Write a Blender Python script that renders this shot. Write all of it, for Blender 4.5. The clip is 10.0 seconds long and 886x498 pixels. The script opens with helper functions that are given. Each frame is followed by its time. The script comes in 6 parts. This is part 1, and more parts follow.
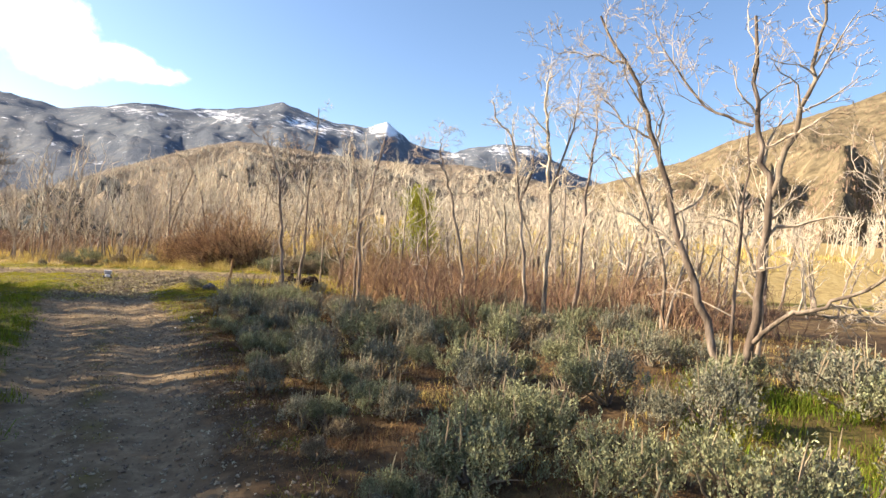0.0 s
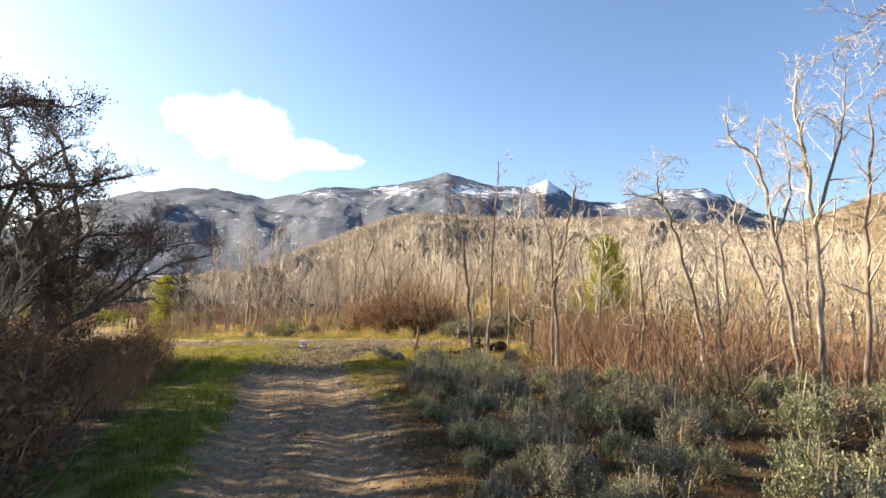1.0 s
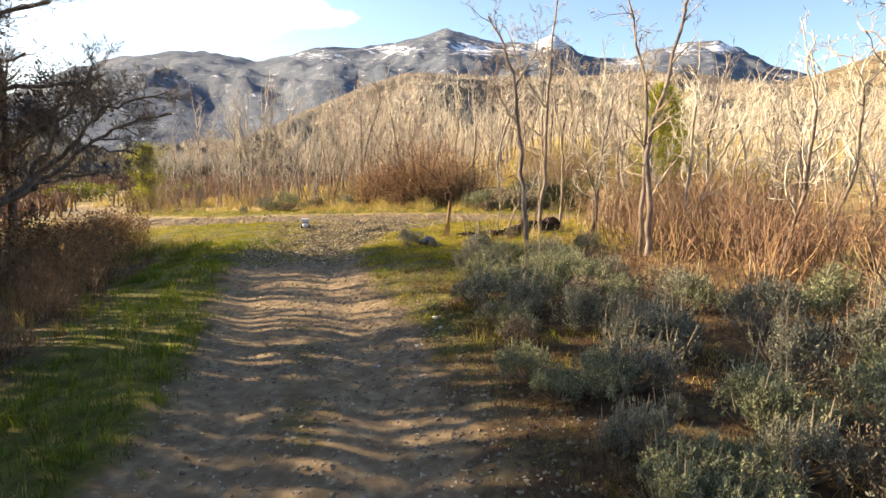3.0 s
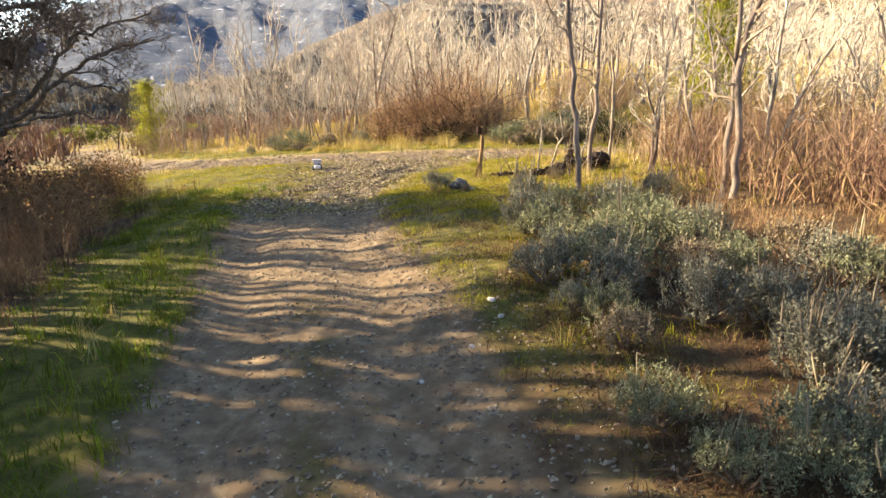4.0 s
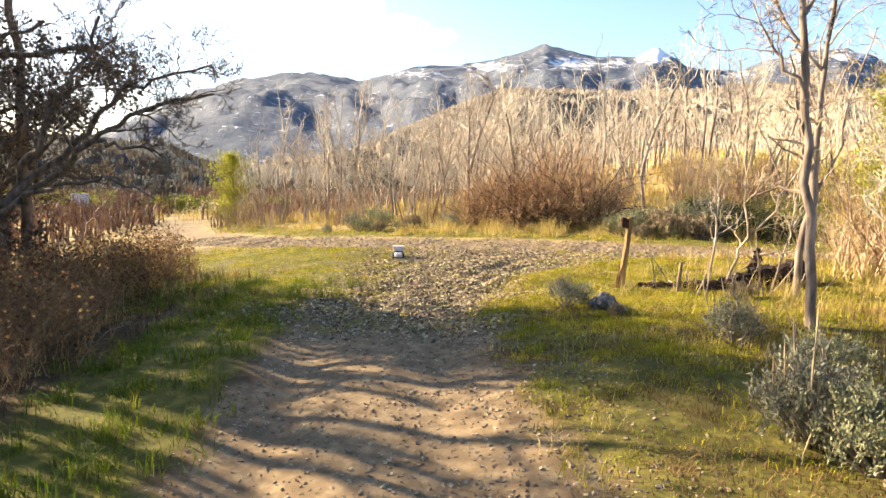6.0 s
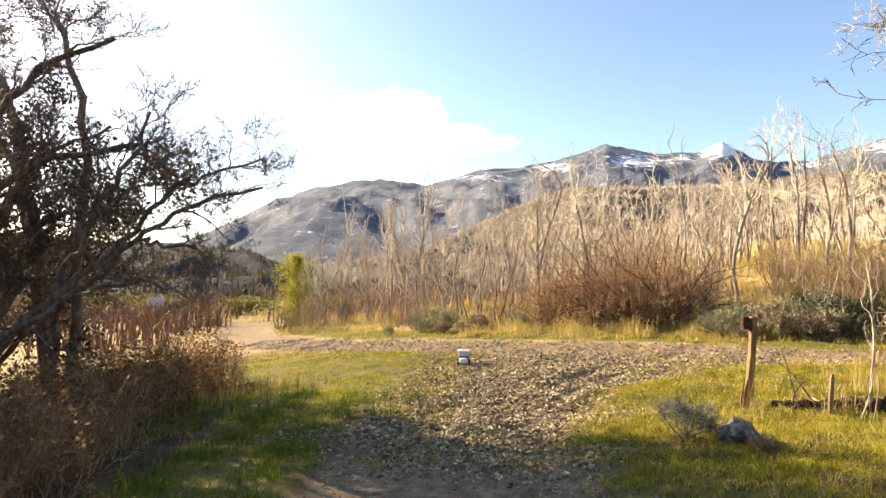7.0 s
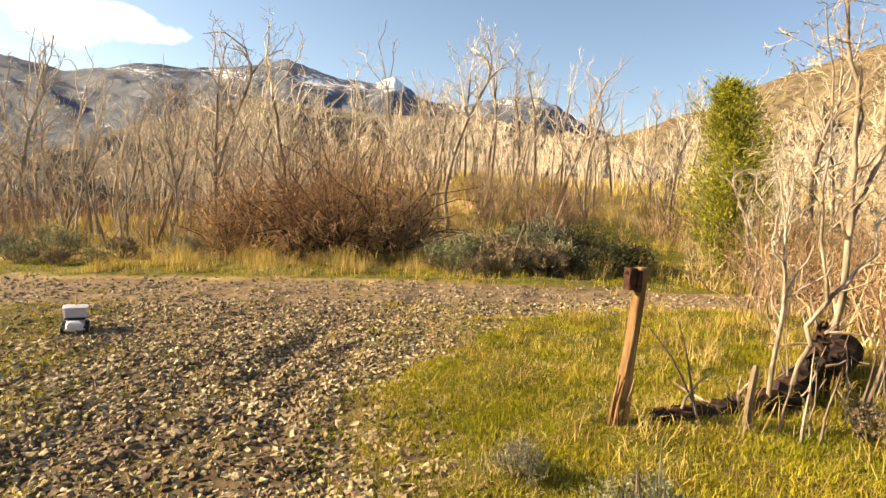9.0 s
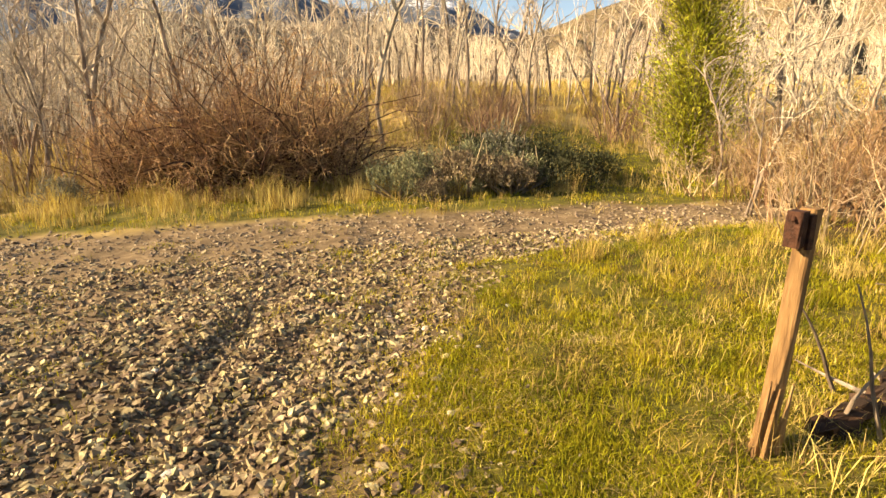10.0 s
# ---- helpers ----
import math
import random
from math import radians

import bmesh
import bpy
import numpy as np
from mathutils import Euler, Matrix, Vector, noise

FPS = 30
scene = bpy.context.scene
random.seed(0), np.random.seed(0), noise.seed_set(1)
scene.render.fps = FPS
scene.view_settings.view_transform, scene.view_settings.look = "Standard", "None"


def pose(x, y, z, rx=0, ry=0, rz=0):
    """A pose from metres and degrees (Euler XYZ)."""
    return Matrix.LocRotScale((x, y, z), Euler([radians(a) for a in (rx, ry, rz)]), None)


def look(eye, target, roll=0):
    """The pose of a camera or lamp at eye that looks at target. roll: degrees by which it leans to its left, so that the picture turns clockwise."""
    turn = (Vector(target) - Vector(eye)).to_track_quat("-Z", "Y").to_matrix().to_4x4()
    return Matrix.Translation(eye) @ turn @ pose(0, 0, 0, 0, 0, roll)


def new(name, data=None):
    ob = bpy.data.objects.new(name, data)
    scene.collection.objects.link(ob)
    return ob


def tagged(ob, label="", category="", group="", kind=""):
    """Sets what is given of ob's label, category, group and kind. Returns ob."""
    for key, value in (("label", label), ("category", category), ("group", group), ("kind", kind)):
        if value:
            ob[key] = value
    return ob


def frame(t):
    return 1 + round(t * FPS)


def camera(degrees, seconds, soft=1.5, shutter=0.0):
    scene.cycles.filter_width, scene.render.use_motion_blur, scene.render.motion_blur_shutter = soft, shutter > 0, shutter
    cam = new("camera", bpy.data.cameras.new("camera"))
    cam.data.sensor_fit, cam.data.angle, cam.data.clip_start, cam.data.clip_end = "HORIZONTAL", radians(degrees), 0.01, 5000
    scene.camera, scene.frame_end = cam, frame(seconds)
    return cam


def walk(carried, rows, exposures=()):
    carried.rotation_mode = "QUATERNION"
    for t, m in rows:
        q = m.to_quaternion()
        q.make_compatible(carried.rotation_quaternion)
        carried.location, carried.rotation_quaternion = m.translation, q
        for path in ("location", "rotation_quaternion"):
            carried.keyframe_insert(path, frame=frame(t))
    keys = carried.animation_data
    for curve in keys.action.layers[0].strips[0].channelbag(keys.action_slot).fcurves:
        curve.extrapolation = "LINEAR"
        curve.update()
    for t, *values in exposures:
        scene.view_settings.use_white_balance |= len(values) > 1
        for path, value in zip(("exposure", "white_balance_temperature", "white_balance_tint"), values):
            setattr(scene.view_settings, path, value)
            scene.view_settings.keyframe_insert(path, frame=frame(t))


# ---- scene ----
cam = camera(76.0, 10.0, soft=1.5)
PATH = [
    (0.0, 0.214, 0.209, 1.705, 89.75, -5.60, -6.33),
    (0.5, -0.206, 1.113, 1.628, 87.08, -3.92, 4.91),
    (1.0, -0.494, 1.825, 1.672, 94.47, -2.63, 10.47),
    (1.5, -0.767, 2.607, 1.619, 96.10, -3.11, 10.47),
    (2.0, -1.057, 3.421, 1.710, 91.59, -1.63, 10.42),
    (2.5, -1.459, 4.272, 1.739, 86.09, -1.04, 10.63),
    (3.0, -1.942, 5.249, 1.644, 80.89, -1.57, 10.66),
    (3.2, -2.040, 5.541, 1.580, 79.95, -0.65, 10.95),
    (4.3, -2.721, 7.224, 1.523, 73.43, 0.17, 12.77),
    (4.5, -2.812, 7.446, 1.485, 73.58, 0.37, 13.39),
    (5.0, -3.192, 8.088, 1.464, 77.54, -1.46, 14.33),
    (5.2, -3.168, 8.287, 1.530, 78.51, -1.23, 16.24),
    (6.3, -4.210, 10.155, 1.340, 84.70, -2.30, 20.94),
    (6.5, -4.306, 10.348, 1.306, 87.03, -2.19, 22.12),
    (7.0, -4.400, 10.806, 1.349, 91.97, -0.76, 26.58),
    (7.5, -4.748, 11.923, 1.285, 87.49, -0.04, 24.78),
    (8.0, -5.118, 12.970, 1.216, 77.33, -2.88, 13.91),
    (8.5, -5.481, 13.796, 1.187, 84.04, -5.01, 1.81),
    (9.0, -5.730, 14.605, 1.170, 85.29, -4.36, -5.34),
    (9.5, -5.895, 15.503, 1.149, 80.69, -2.06, -8.90),
    (10.0, -5.978, 16.265, 1.172, 76.83, -0.94, -13.60),
]
walk(cam, [(t, pose(*p)) for t, *p in PATH], exposures=[(0.0, 1.68, 6100, 10), (0.5, 1.69, 6150, 10), (1.0, 1.60, 6100, 10), (2.0, 1.47, 6400, 10), (2.5, 1.68, 6600, 10), (3.0, 1.82, 6550, 10), (4.5, 2.26, 6300, 10), (5.0, 2.42, 6200, 10), (5.2, 2.42, 6250, 10), (6.5, 2.01, 6600, 10), (7.0, 1.93, 6700, 10), (7.5, 1.64, 6800, 10), (8.0, 1.75, 6850, 10), (8.5, 1.62, 7150, 10), (9.5, 1.46, 7650, 10), (10.0, 1.50, 7900, 10)])

# ---- light ----
SUN_EL, SUN_AZ = 23.5, -82.0
world = bpy.data.worlds.new("sky")
scene.world = world
world.use_nodes = True
wn = world.node_tree.nodes
sky = wn.new("ShaderNodeTexSky")
sky.sky_type, sky.sun_disc = "NISHITA", False
sky.sun_elevation, sky.sun_rotation = radians(SUN_EL), radians(SUN_AZ)
sky.altitude, sky.air_density, sky.dust_density, sky.ozone_density = 1500, 1.0, 2.9, 1.2
world.node_tree.links.new(sky.outputs[0], wn["Background"].inputs[0])
wn["Background"].inputs[1].default_value = 0.083
lamp = bpy.data.lights.new("sun", "SUN")
lamp.energy, lamp.angle, lamp.color = 5.0, radians(0.45), (1.0, 0.79, 0.53)
SUN_DIR = Vector((math.sin(radians(SUN_AZ)) * math.cos(radians(SUN_EL)), math.cos(radians(SUN_AZ)) * math.cos(radians(SUN_EL)), math.sin(radians(SUN_EL))))
sun = new("sun", lamp)
sun.matrix_world = look(SUN_DIR * 60, (0, 0, 0))


# ---- materials ----
def ramp(nt, colours):
    node = nt.nodes.new("ShaderNodeValToRGB")
    els = node.color_ramp.elements
    while len(els) < len(colours):
        els.new(0.5)
    for i, c in enumerate(colours):
        els[i].position = 0.28 + 0.44 * i / max(1, len(colours) - 1)
        els[i].color = (*c, 1)
    return node


def tex(nt, vec, scale, detail=4.0, rough=0.6, stretch=None):
    if stretch:
        mp = nt.nodes.new("ShaderNodeMapping")
        mp.inputs["Scale"].default_value = stretch
        nt.links.new(vec, mp.inputs[0])
        vec = mp.outputs[0]
    n = nt.nodes.new("ShaderNodeTexNoise")
    n.inputs["Scale"].default_value, n.inputs["Detail"].default_value, n.inputs["Roughness"].default_value = scale, detail, rough
    nt.links.new(vec, n.inputs["Vector"])
    return n.outputs[0]


def material(name, colours, scale=8.0, rough=0.9, bump=0.3, big=0.6, vary="", spread=0.35, leaf=0.0, stretch=None, metal=0.0, bscale=None):
    """Two scales of noise: a ramp of colours, and a slow change of value; vary adds a change from piece to piece."""
    m = bpy.data.materials.new(name)
    m.use_nodes = True
    nt = m.node_tree
    shader = nt.nodes["Principled BSDF"]
    co = nt.nodes.new("ShaderNodeTexCoord").outputs["Object"]
    r = ramp(nt, colours)
    fine = tex(nt, co, scale, stretch=stretch)
    nt.links.new(fine, r.inputs[0])
    hsv = nt.nodes.new("ShaderNodeHueSaturation")
    nt.links.new(r.outputs[0], hsv.inputs["Color"])
    slow = nt.nodes.new("ShaderNodeMapRange")
    slow.inputs[3].default_value, slow.inputs[4].default_value = 1 - 0.5 * big, 1 + 0.5 * big
    nt.links.new(tex(nt, co, scale * 0.13, 2.0), slow.inputs[0])
    value = slow.outputs[0]
    if vary:
        src = nt.nodes.new("ShaderNodeObjectInfo").outputs["Random"] if vary == "object" else nt.nodes.new("ShaderNodeNewGeometry").outputs["Random Per Island"]
        mr = nt.nodes.new("ShaderNodeMapRange")
        mr.inputs[3].default_value, mr.inputs[4].default_value = 1 - spread, 1 + spread
        nt.links.new(src, mr.inputs[0])
        mul = nt.nodes.new("ShaderNodeMath")
        mul.operation = "MULTIPLY"
        nt.links.new(value, mul.inputs[0])
        nt.links.new(mr.outputs[0], mul.inputs[1])
        value = mul.outputs[0]
        hue = nt.nodes.new("ShaderNodeMapRange")
        hue.inputs[3].default_value, hue.inputs[4].default_value = 0.5 - 0.05 * spread, 0.5 + 0.05 * spread
        nt.links.new(src, hue.inputs[0])
        nt.links.new(hue.outputs[0], hsv.inputs["Hue"])
    nt.links.new(value, hsv.inputs["Value"])
    nt.links.new(hsv.outputs[0], shader.inputs["Base Color"])
    shader.inputs["Roughness"].default_value = rough
    shader.inputs["Metallic"].default_value = metal
    shader.inputs["Specular IOR Level"].default_value = 0.25
    if bump:
        b = nt.nodes.new("ShaderNodeBump")
        b.inputs["Strength"].default_value, b.inputs["Distance"].default_value = bump, 0.02
        nt.links.new(tex(nt, co, bscale or scale * 2, 5.0, stretch=stretch), b.inputs["Height"])
        nt.links.new(b.outputs[0], shader.inputs["Normal"])
    if leaf:
        tr = nt.nodes.new("ShaderNodeBsdfTranslucent")
        nt.links.new(hsv.outputs[0], tr.inputs[0])
        mix = nt.nodes.new("ShaderNodeMixShader")
        mix.inputs[0].default_value = leaf
        nt.links.new(shader.outputs[0], mix.inputs[1])
        nt.links.new(tr.outputs[0], mix.inputs[2])
        nt.links.new(mix.outputs[0], nt.nodes["Material Output"].inputs[0])
    return m


M_DEAD = material("weathered_bark", [(0.07, 0.055, 0.043), (0.25, 0.2, 0.155), (0.54, 0.46, 0.375)], 8, 0.85, 0.8, 1.1, "object", 0.3, stretch=(1, 1, 0.25))
M_DARKBARK = material("dark_brown_bark", [(0.045, 0.034, 0.026), (0.15, 0.118, 0.09), (0.36, 0.3, 0.24)], 9, 0.85, 0.9, 1.2, "object", 0.3, stretch=(1, 1, 0.25))
M_TWIGDIM = material("grey_brown_twig", [(0.17, 0.136, 0.105), (0.46, 0.385, 0.31)], 7, 0.85, 0, 0.9, "object", 0.3)
M_TWIG = material("bare_twig", [(0.31, 0.262, 0.196), (0.63, 0.555, 0.442)], 12, 0.85, 0, 0.6, "object", 0.3)
M_OAK = material("oak_bark", [(0.06, 0.047, 0.037), (0.15, 0.118, 0.092), (0.29, 0.235, 0.185)], 14, 0.9, 0.6, 0.6, stretch=(1, 1, 0.3))
M_BUD = material("leaf_bud", [(0.06, 0.05, 0.04), (0.12, 0.1, 0.07)], 20, 0.8, 0, 0.5, "island", 0.4, leaf=0.25)
M_REDTWIG = material("red_brown_stem", [(0.1, 0.055, 0.035), (0.21, 0.125, 0.08), (0.34, 0.23, 0.15)], 6, 0.85, 0, 0.7, "island", 0.35)
M_CANE = material("dark_cane", [(0.035, 0.02, 0.014), (0.09, 0.052, 0.034), (0.17, 0.105, 0.068)], 6, 0.85, 0, 0.7, "island", 0.35)
M_WILLOW = material("willow_stem", [(0.16, 0.09, 0.048), (0.38, 0.235, 0.125), (0.6, 0.41, 0.235)], 4, 0.85, 0, 0.7, "island", 0.4)
M_SHRUB = material("tan_stem", [(0.19, 0.13, 0.082), (0.38, 0.28, 0.185), (0.54, 0.425, 0.3)], 6, 0.85, 0, 0.6, "object", 0.35)
M_TWIGWARM = material("warm_twig", [(0.21, 0.158, 0.103), (0.44, 0.355, 0.25)], 12, 0.85, 0, 0.6, "object", 0.3)
M_SHRUBLEAF = material("shrub_leaf", [(0.07, 0.085, 0.015), (0.16, 0.17, 0.03), (0.28, 0.26, 0.055)], 3, 0.8, 0, 0.6, "island", 0.35, leaf=0.35)
M_SAGE = material("sage_leaf", [(0.1, 0.108, 0.056), (0.225, 0.23, 0.128), (0.39, 0.38, 0.225)], 9, 0.85, 0, 0.9, "island", 0.5, leaf=0.2)
M_SAGEGREY = material("sage_leaf_grey", [(0.095, 0.094, 0.066), (0.215, 0.21, 0.153), (0.37, 0.355, 0.26)], 9, 0.85, 0, 0.9, "island", 0.5, leaf=0.2)
M_SAGEBROWN = material("sage_leaf_withered", [(0.11, 0.085, 0.055), (0.25, 0.195, 0.125), (0.42, 0.34, 0.22)], 9, 0.85, 0, 0.9, "island", 0.5, leaf=0.15)
# near-black leaves that imitate a cast shadow on the bank
M_SHADOWSHRUB = material("shadow_shrub_leaf", [(0.022, 0.026, 0.012), (0.05, 0.055, 0.024), (0.1, 0.1, 0.045)], 6, 0.85, 0, 0.7, "island", 0.4, leaf=0.1)
M_SAGESTEM = material("sage_stem", [(0.12, 0.09, 0.06), (0.25, 0.2, 0.15)], 12, 0.9, 0, 0.6, "island", 0.3)
M_STALK = material("dry_stalk", [(0.24, 0.19, 0.12), (0.4, 0.33, 0.22)], 9, 0.85, 0, 0.4, "island", 0.25, leaf=0.2)
M_GRASS = material("green_grass", [(0.12, 0.145, 0.008), (0.3, 0.275, 0.016), (0.46, 0.36, 0.035)], 1.8, 0.75, 0, 0.5, "island", 0.4, leaf=0.28)
# darker copy of the green grass, shade included in its colour
M_VERGE = material("shade_toned_grass", [(0.03, 0.055, 0.004), (0.12, 0.16, 0.009), (0.27, 0.26, 0.02)], 1.8, 0.75, 0, 0.6, "island", 0.5, leaf=0.28)
M_STRAW = material("straw_grass", [(0.34, 0.25, 0.06), (0.47, 0.36, 0.11), (0.58, 0.47, 0.22)], 1.5, 0.8, 0, 0.4, "island", 0.35, leaf=0.25)
M_STONE = material("road_stone", [(0.07, 0.052, 0.031), (0.23, 0.176, 0.106), (0.52, 0.425, 0.28)], 14, 0.85, 0.4, 0.5, "island", 0.65)
M_PEBBLE = material("track_pebble", [(0.14, 0.106, 0.07), (0.25, 0.195, 0.132), (0.46, 0.38, 0.275)], 14, 0.85, 0.3, 0.4, "island", 0.4)
M_STONE_ONE = material("loose_stone", [(0.11, 0.082, 0.055), (0.28, 0.22, 0.15), (0.5, 0.41, 0.29)], 14, 0.85, 0.4, 0.5, "object", 0.55)
M_PALEROCK = material("pale_rock", [(0.42, 0.4, 0.36), (0.62, 0.59, 0.53)], 12, 0.85, 0.5, 0.3)
M_GREYROCK = material("grey_rock", [(0.04, 0.036, 0.033), (0.115, 0.105, 0.094), (0.32, 0.29, 0.255)], 14, 0.85, 0.6, 0.5)
M_POST = material("split_post_wood", [(0.07, 0.038, 0.017), (0.26, 0.155, 0.068), (0.5, 0.34, 0.165)], 16, 0.8, 0.7, 0.6, stretch=(1, 1, 0.12))
M_RUST = material("rusty_bracket", [(0.02, 0.01, 0.007), (0.055, 0.023, 0.014), (0.09, 0.04, 0.022)], 30, 0.8, 0.5, 0.5)
M_CHAR = material("charred_wood", [(0.012, 0.011, 0.01), (0.035, 0.023, 0.017), (0.1, 0.053, 0.03)], 9, 0.85, 0.8, 0.7, stretch=(0.3, 1, 1))
M_CONIFER = material("juniper_spray", [(0.14, 0.155, 0.016), (0.34, 0.34, 0.032), (0.5, 0.46, 0.07)], 3, 0.8, 0, 0.7, "island", 0.5, leaf=0.33)
M_WHITE = material("white_plastic", [(0.6, 0.6, 0.62), (0.72, 0.72, 0.74)], 20, 0.35, 0, 0.15)
M_GREYPL = material("grey_plastic", [(0.4, 0.4, 0.44), (0.5, 0.5, 0.54)], 20, 0.3, 0, 0.15)
M_BLACK = material("black_rubber", [(0.012, 0.012, 0.013), (0.03, 0.03, 0.03)], 40, 0.7, 0.2, 0.3)
M_LITTER = material("brown_litter", [(0.055, 0.031, 0.016), (0.14, 0.082, 0.04), (0.28, 0.18, 0.085)], 3, 0.9, 0, 0.6, "island", 0.45, leaf=0.15)
M_DEADLEAF = material("dead_leaf", [(0.085, 0.05, 0.024), (0.185, 0.112, 0.053), (0.31, 0.2, 0.1)], 5, 0.9, 0, 0.6, "island", 0.45, leaf=0.45)
M_TANSTEM = material("tan_brush_stem", [(0.12, 0.072, 0.036), (0.28, 0.175, 0.088), (0.46, 0.315, 0.175)], 6, 0.85, 0, 0.6, "island", 0.35)


# ---- mesh building ----
class Geo:
    """Gathers vertices, triangles and quads, and makes one mesh of them."""

    def __init__(self):
        self.v, self.t, self.q, self.n = [], [], [], 0

    def add(self, v, tris=None, quads=None):
        v = np.asarray(v, float).reshape(-1, 3)
        if tris is not None and len(tris):
            self.t.append(np.asarray(tris, np.int64).reshape(-1, 3) + self.n)
        if quads is not None and len(quads):
            self.q.append(np.asarray(quads, np.int64).reshape(-1, 4) + self.n)
        self.v.append(v)
        self.n += len(v)

    def mesh(self, name, mat, smooth=False):
        me = bpy.data.meshes.new(name)
        v = np.concatenate(self.v) if self.v else np.zeros((0, 3))
        t = np.concatenate(self.t) if self.t else np.zeros((0, 3), np.int64)
        q = np.concatenate(self.q) if self.q else np.zeros((0, 4), np.int64)
        me.vertices.add(len(v))
        me.vertices.foreach_set("co", v.astype(np.float32).ravel())
        loops = np.concatenate([t.ravel(), q.ravel()]).astype(np.int32)
        me.loops.add(len(loops))
        me.loops.foreach_set("vertex_index", loops)
        starts = np.concatenate([np.arange(len(t)) * 3, len(t) * 3 + np.arange(len(q)) * 4]).astype(np.int32)
        me.polygons.add(len(starts))
        me.polygons.foreach_set("loop_start", starts)
        me.polygons.foreach_set("use_smooth", np.full(len(starts), smooth))
        me.update(calc_edges=True)
        me.validate()
        me.materials.append(mat)
        return me


def unit(v):
    return v / np.maximum(np.linalg.norm(v, axis=-1, keepdims=True), 1e-9)


def tube(geo, pts, radii, sides=5, cap=False):
    """A tapered round limb along pts."""
    pts, radii = np.asarray(pts, float), np.asarray(radii, float)
    d = unit(np.gradient(pts, axis=0))
    ref = np.array([0.31, 0.95, 0.05]) if abs(d[0][2]) > 0.5 else np.array([0.1, 0.2, 0.97])
    a = unit(np.cross(d, ref))
    b = np.cross(d, a)
    th = np.arange(sides) * 2 * math.pi / sides
    ring = pts[:, None] + radii[:, None, None] * (a[:, None] * np.cos(th)[None, :, None] + b[:, None] * np.sin(th)[None, :, None])
    n = len(pts)
    i, j = np.meshgrid(np.arange(n - 1), np.arange(sides), indexing="ij")
    k = (j + 1) % sides
    quads = np.stack([i * sides + j, i * sides + k, (i + 1) * sides + k, (i + 1) * sides + j], -1).reshape(-1, 4)
    tris = None
    v = ring.reshape(-1, 3)
    if cap:
        v = np.vstack([v, pts[:1], pts[-1:]])
        c0, c1 = n * sides, n * sides + 1
        tris = [(c0, (s + 1) % sides, s) for s in range(sides)] + [(c1, (n - 1) * sides + s, (n - 1) * sides + (s + 1) % sides) for s in range(sides)]
    geo.add(v, tris, quads)


def leaves(geo, p, d, length, width, rng):
    """Pointed leaves, one quad each, from places p along ways d."""
    n = len(p)
    side = unit(np.cross(d, rng.normal(size=(n, 3))))
    length, width = np.broadcast_to(length, n)[:, None], np.broadcast_to(width, n)[:, None]
    m = p + d * length * 0.55
    v = np.stack([p, m + side * width * 0.5, p + d * length, m - side * width * 0.5], 1).reshape(-1, 3)
    geo.add(v, None, np.arange(4 * n).reshape(n, 4))


def blades(geo, p, height, width, lean, rng):
    """Grass blades that bend over: a quad and a tip each."""
    n = len(p)
    th = rng.uniform(0, 2 * math.pi, n)
    side = np.stack([np.cos(th), np.sin(th), 0 * th], 1)
    ph = rng.uniform(0, 2 * math.pi, n)
    over = np.stack([np.cos(ph), np.sin(ph), 0 * ph], 1) * (np.abs(rng.normal(size=n)) * lean)[:, None]
    height, width = np.broadcast_to(height, n)[:, None], np.broadcast_to(width, n)[:, None]
    up = np.array([0, 0, 1.0])
    mid = p + (up * 0.6 + over * 0.3) * height
    tip = p + (up * (1.0 - 0.25 * np.minimum(1, np.linalg.norm(over, axis=1, keepdims=True))) + over) * height
    v = np.stack([p - side * width / 2, p + side * width / 2, mid + side * width * 0.35, mid - side * width * 0.35, tip], 1).reshape(-1, 3)
    o = np.arange(n)[:, None] * 5
    geo.add(v, o + np.array([[3, 2, 4]]), o + np.array([[0, 1, 2, 3]]))


def part(name, geo, mat, parent, label="", smooth=False):
    me = geo if isinstance(geo, bpy.types.Mesh) else geo.mesh(name, mat, smooth)
    ob = new(name, me)
    ob.parent = parent
    if label:
        tagged(ob, label)
    return ob


def thing(name, at, label, category, group="", turn=0.0, size=1.0, kind=""):
    ob = new(name)
    ob.empty_display_size = 0.2
    ob.matrix_basis = Matrix.LocRotScale(Vector(at), Euler((0, 0, radians(turn))), Vector((size, size, size)))
    return tagged(ob, label, category, group, kind)


# ---- lie of the land ----
def smooth(a, b, x):
    t = np.clip((x - a) / (b - a), 0, 1)
    return t * t * (3 - 2 * t)


def wobble(x, y, s, seed=0.0):
    """A cheap smooth noise of waves, about -1 to 1."""
    x, y = np.asarray(x) / s + seed * 1.7, np.asarray(y) / s - seed * 2.3
    return (np.sin(1.9 * x + 0.7 * y) + np.sin(-1.1 * x + 2.3 * y + 1.3) + np.sin(3.1 * x - 2.6 * y + 0.5) * 0.6 + np.sin(4.3 * x + 3.7 * y + 2.1) * 0.4) / 3.0


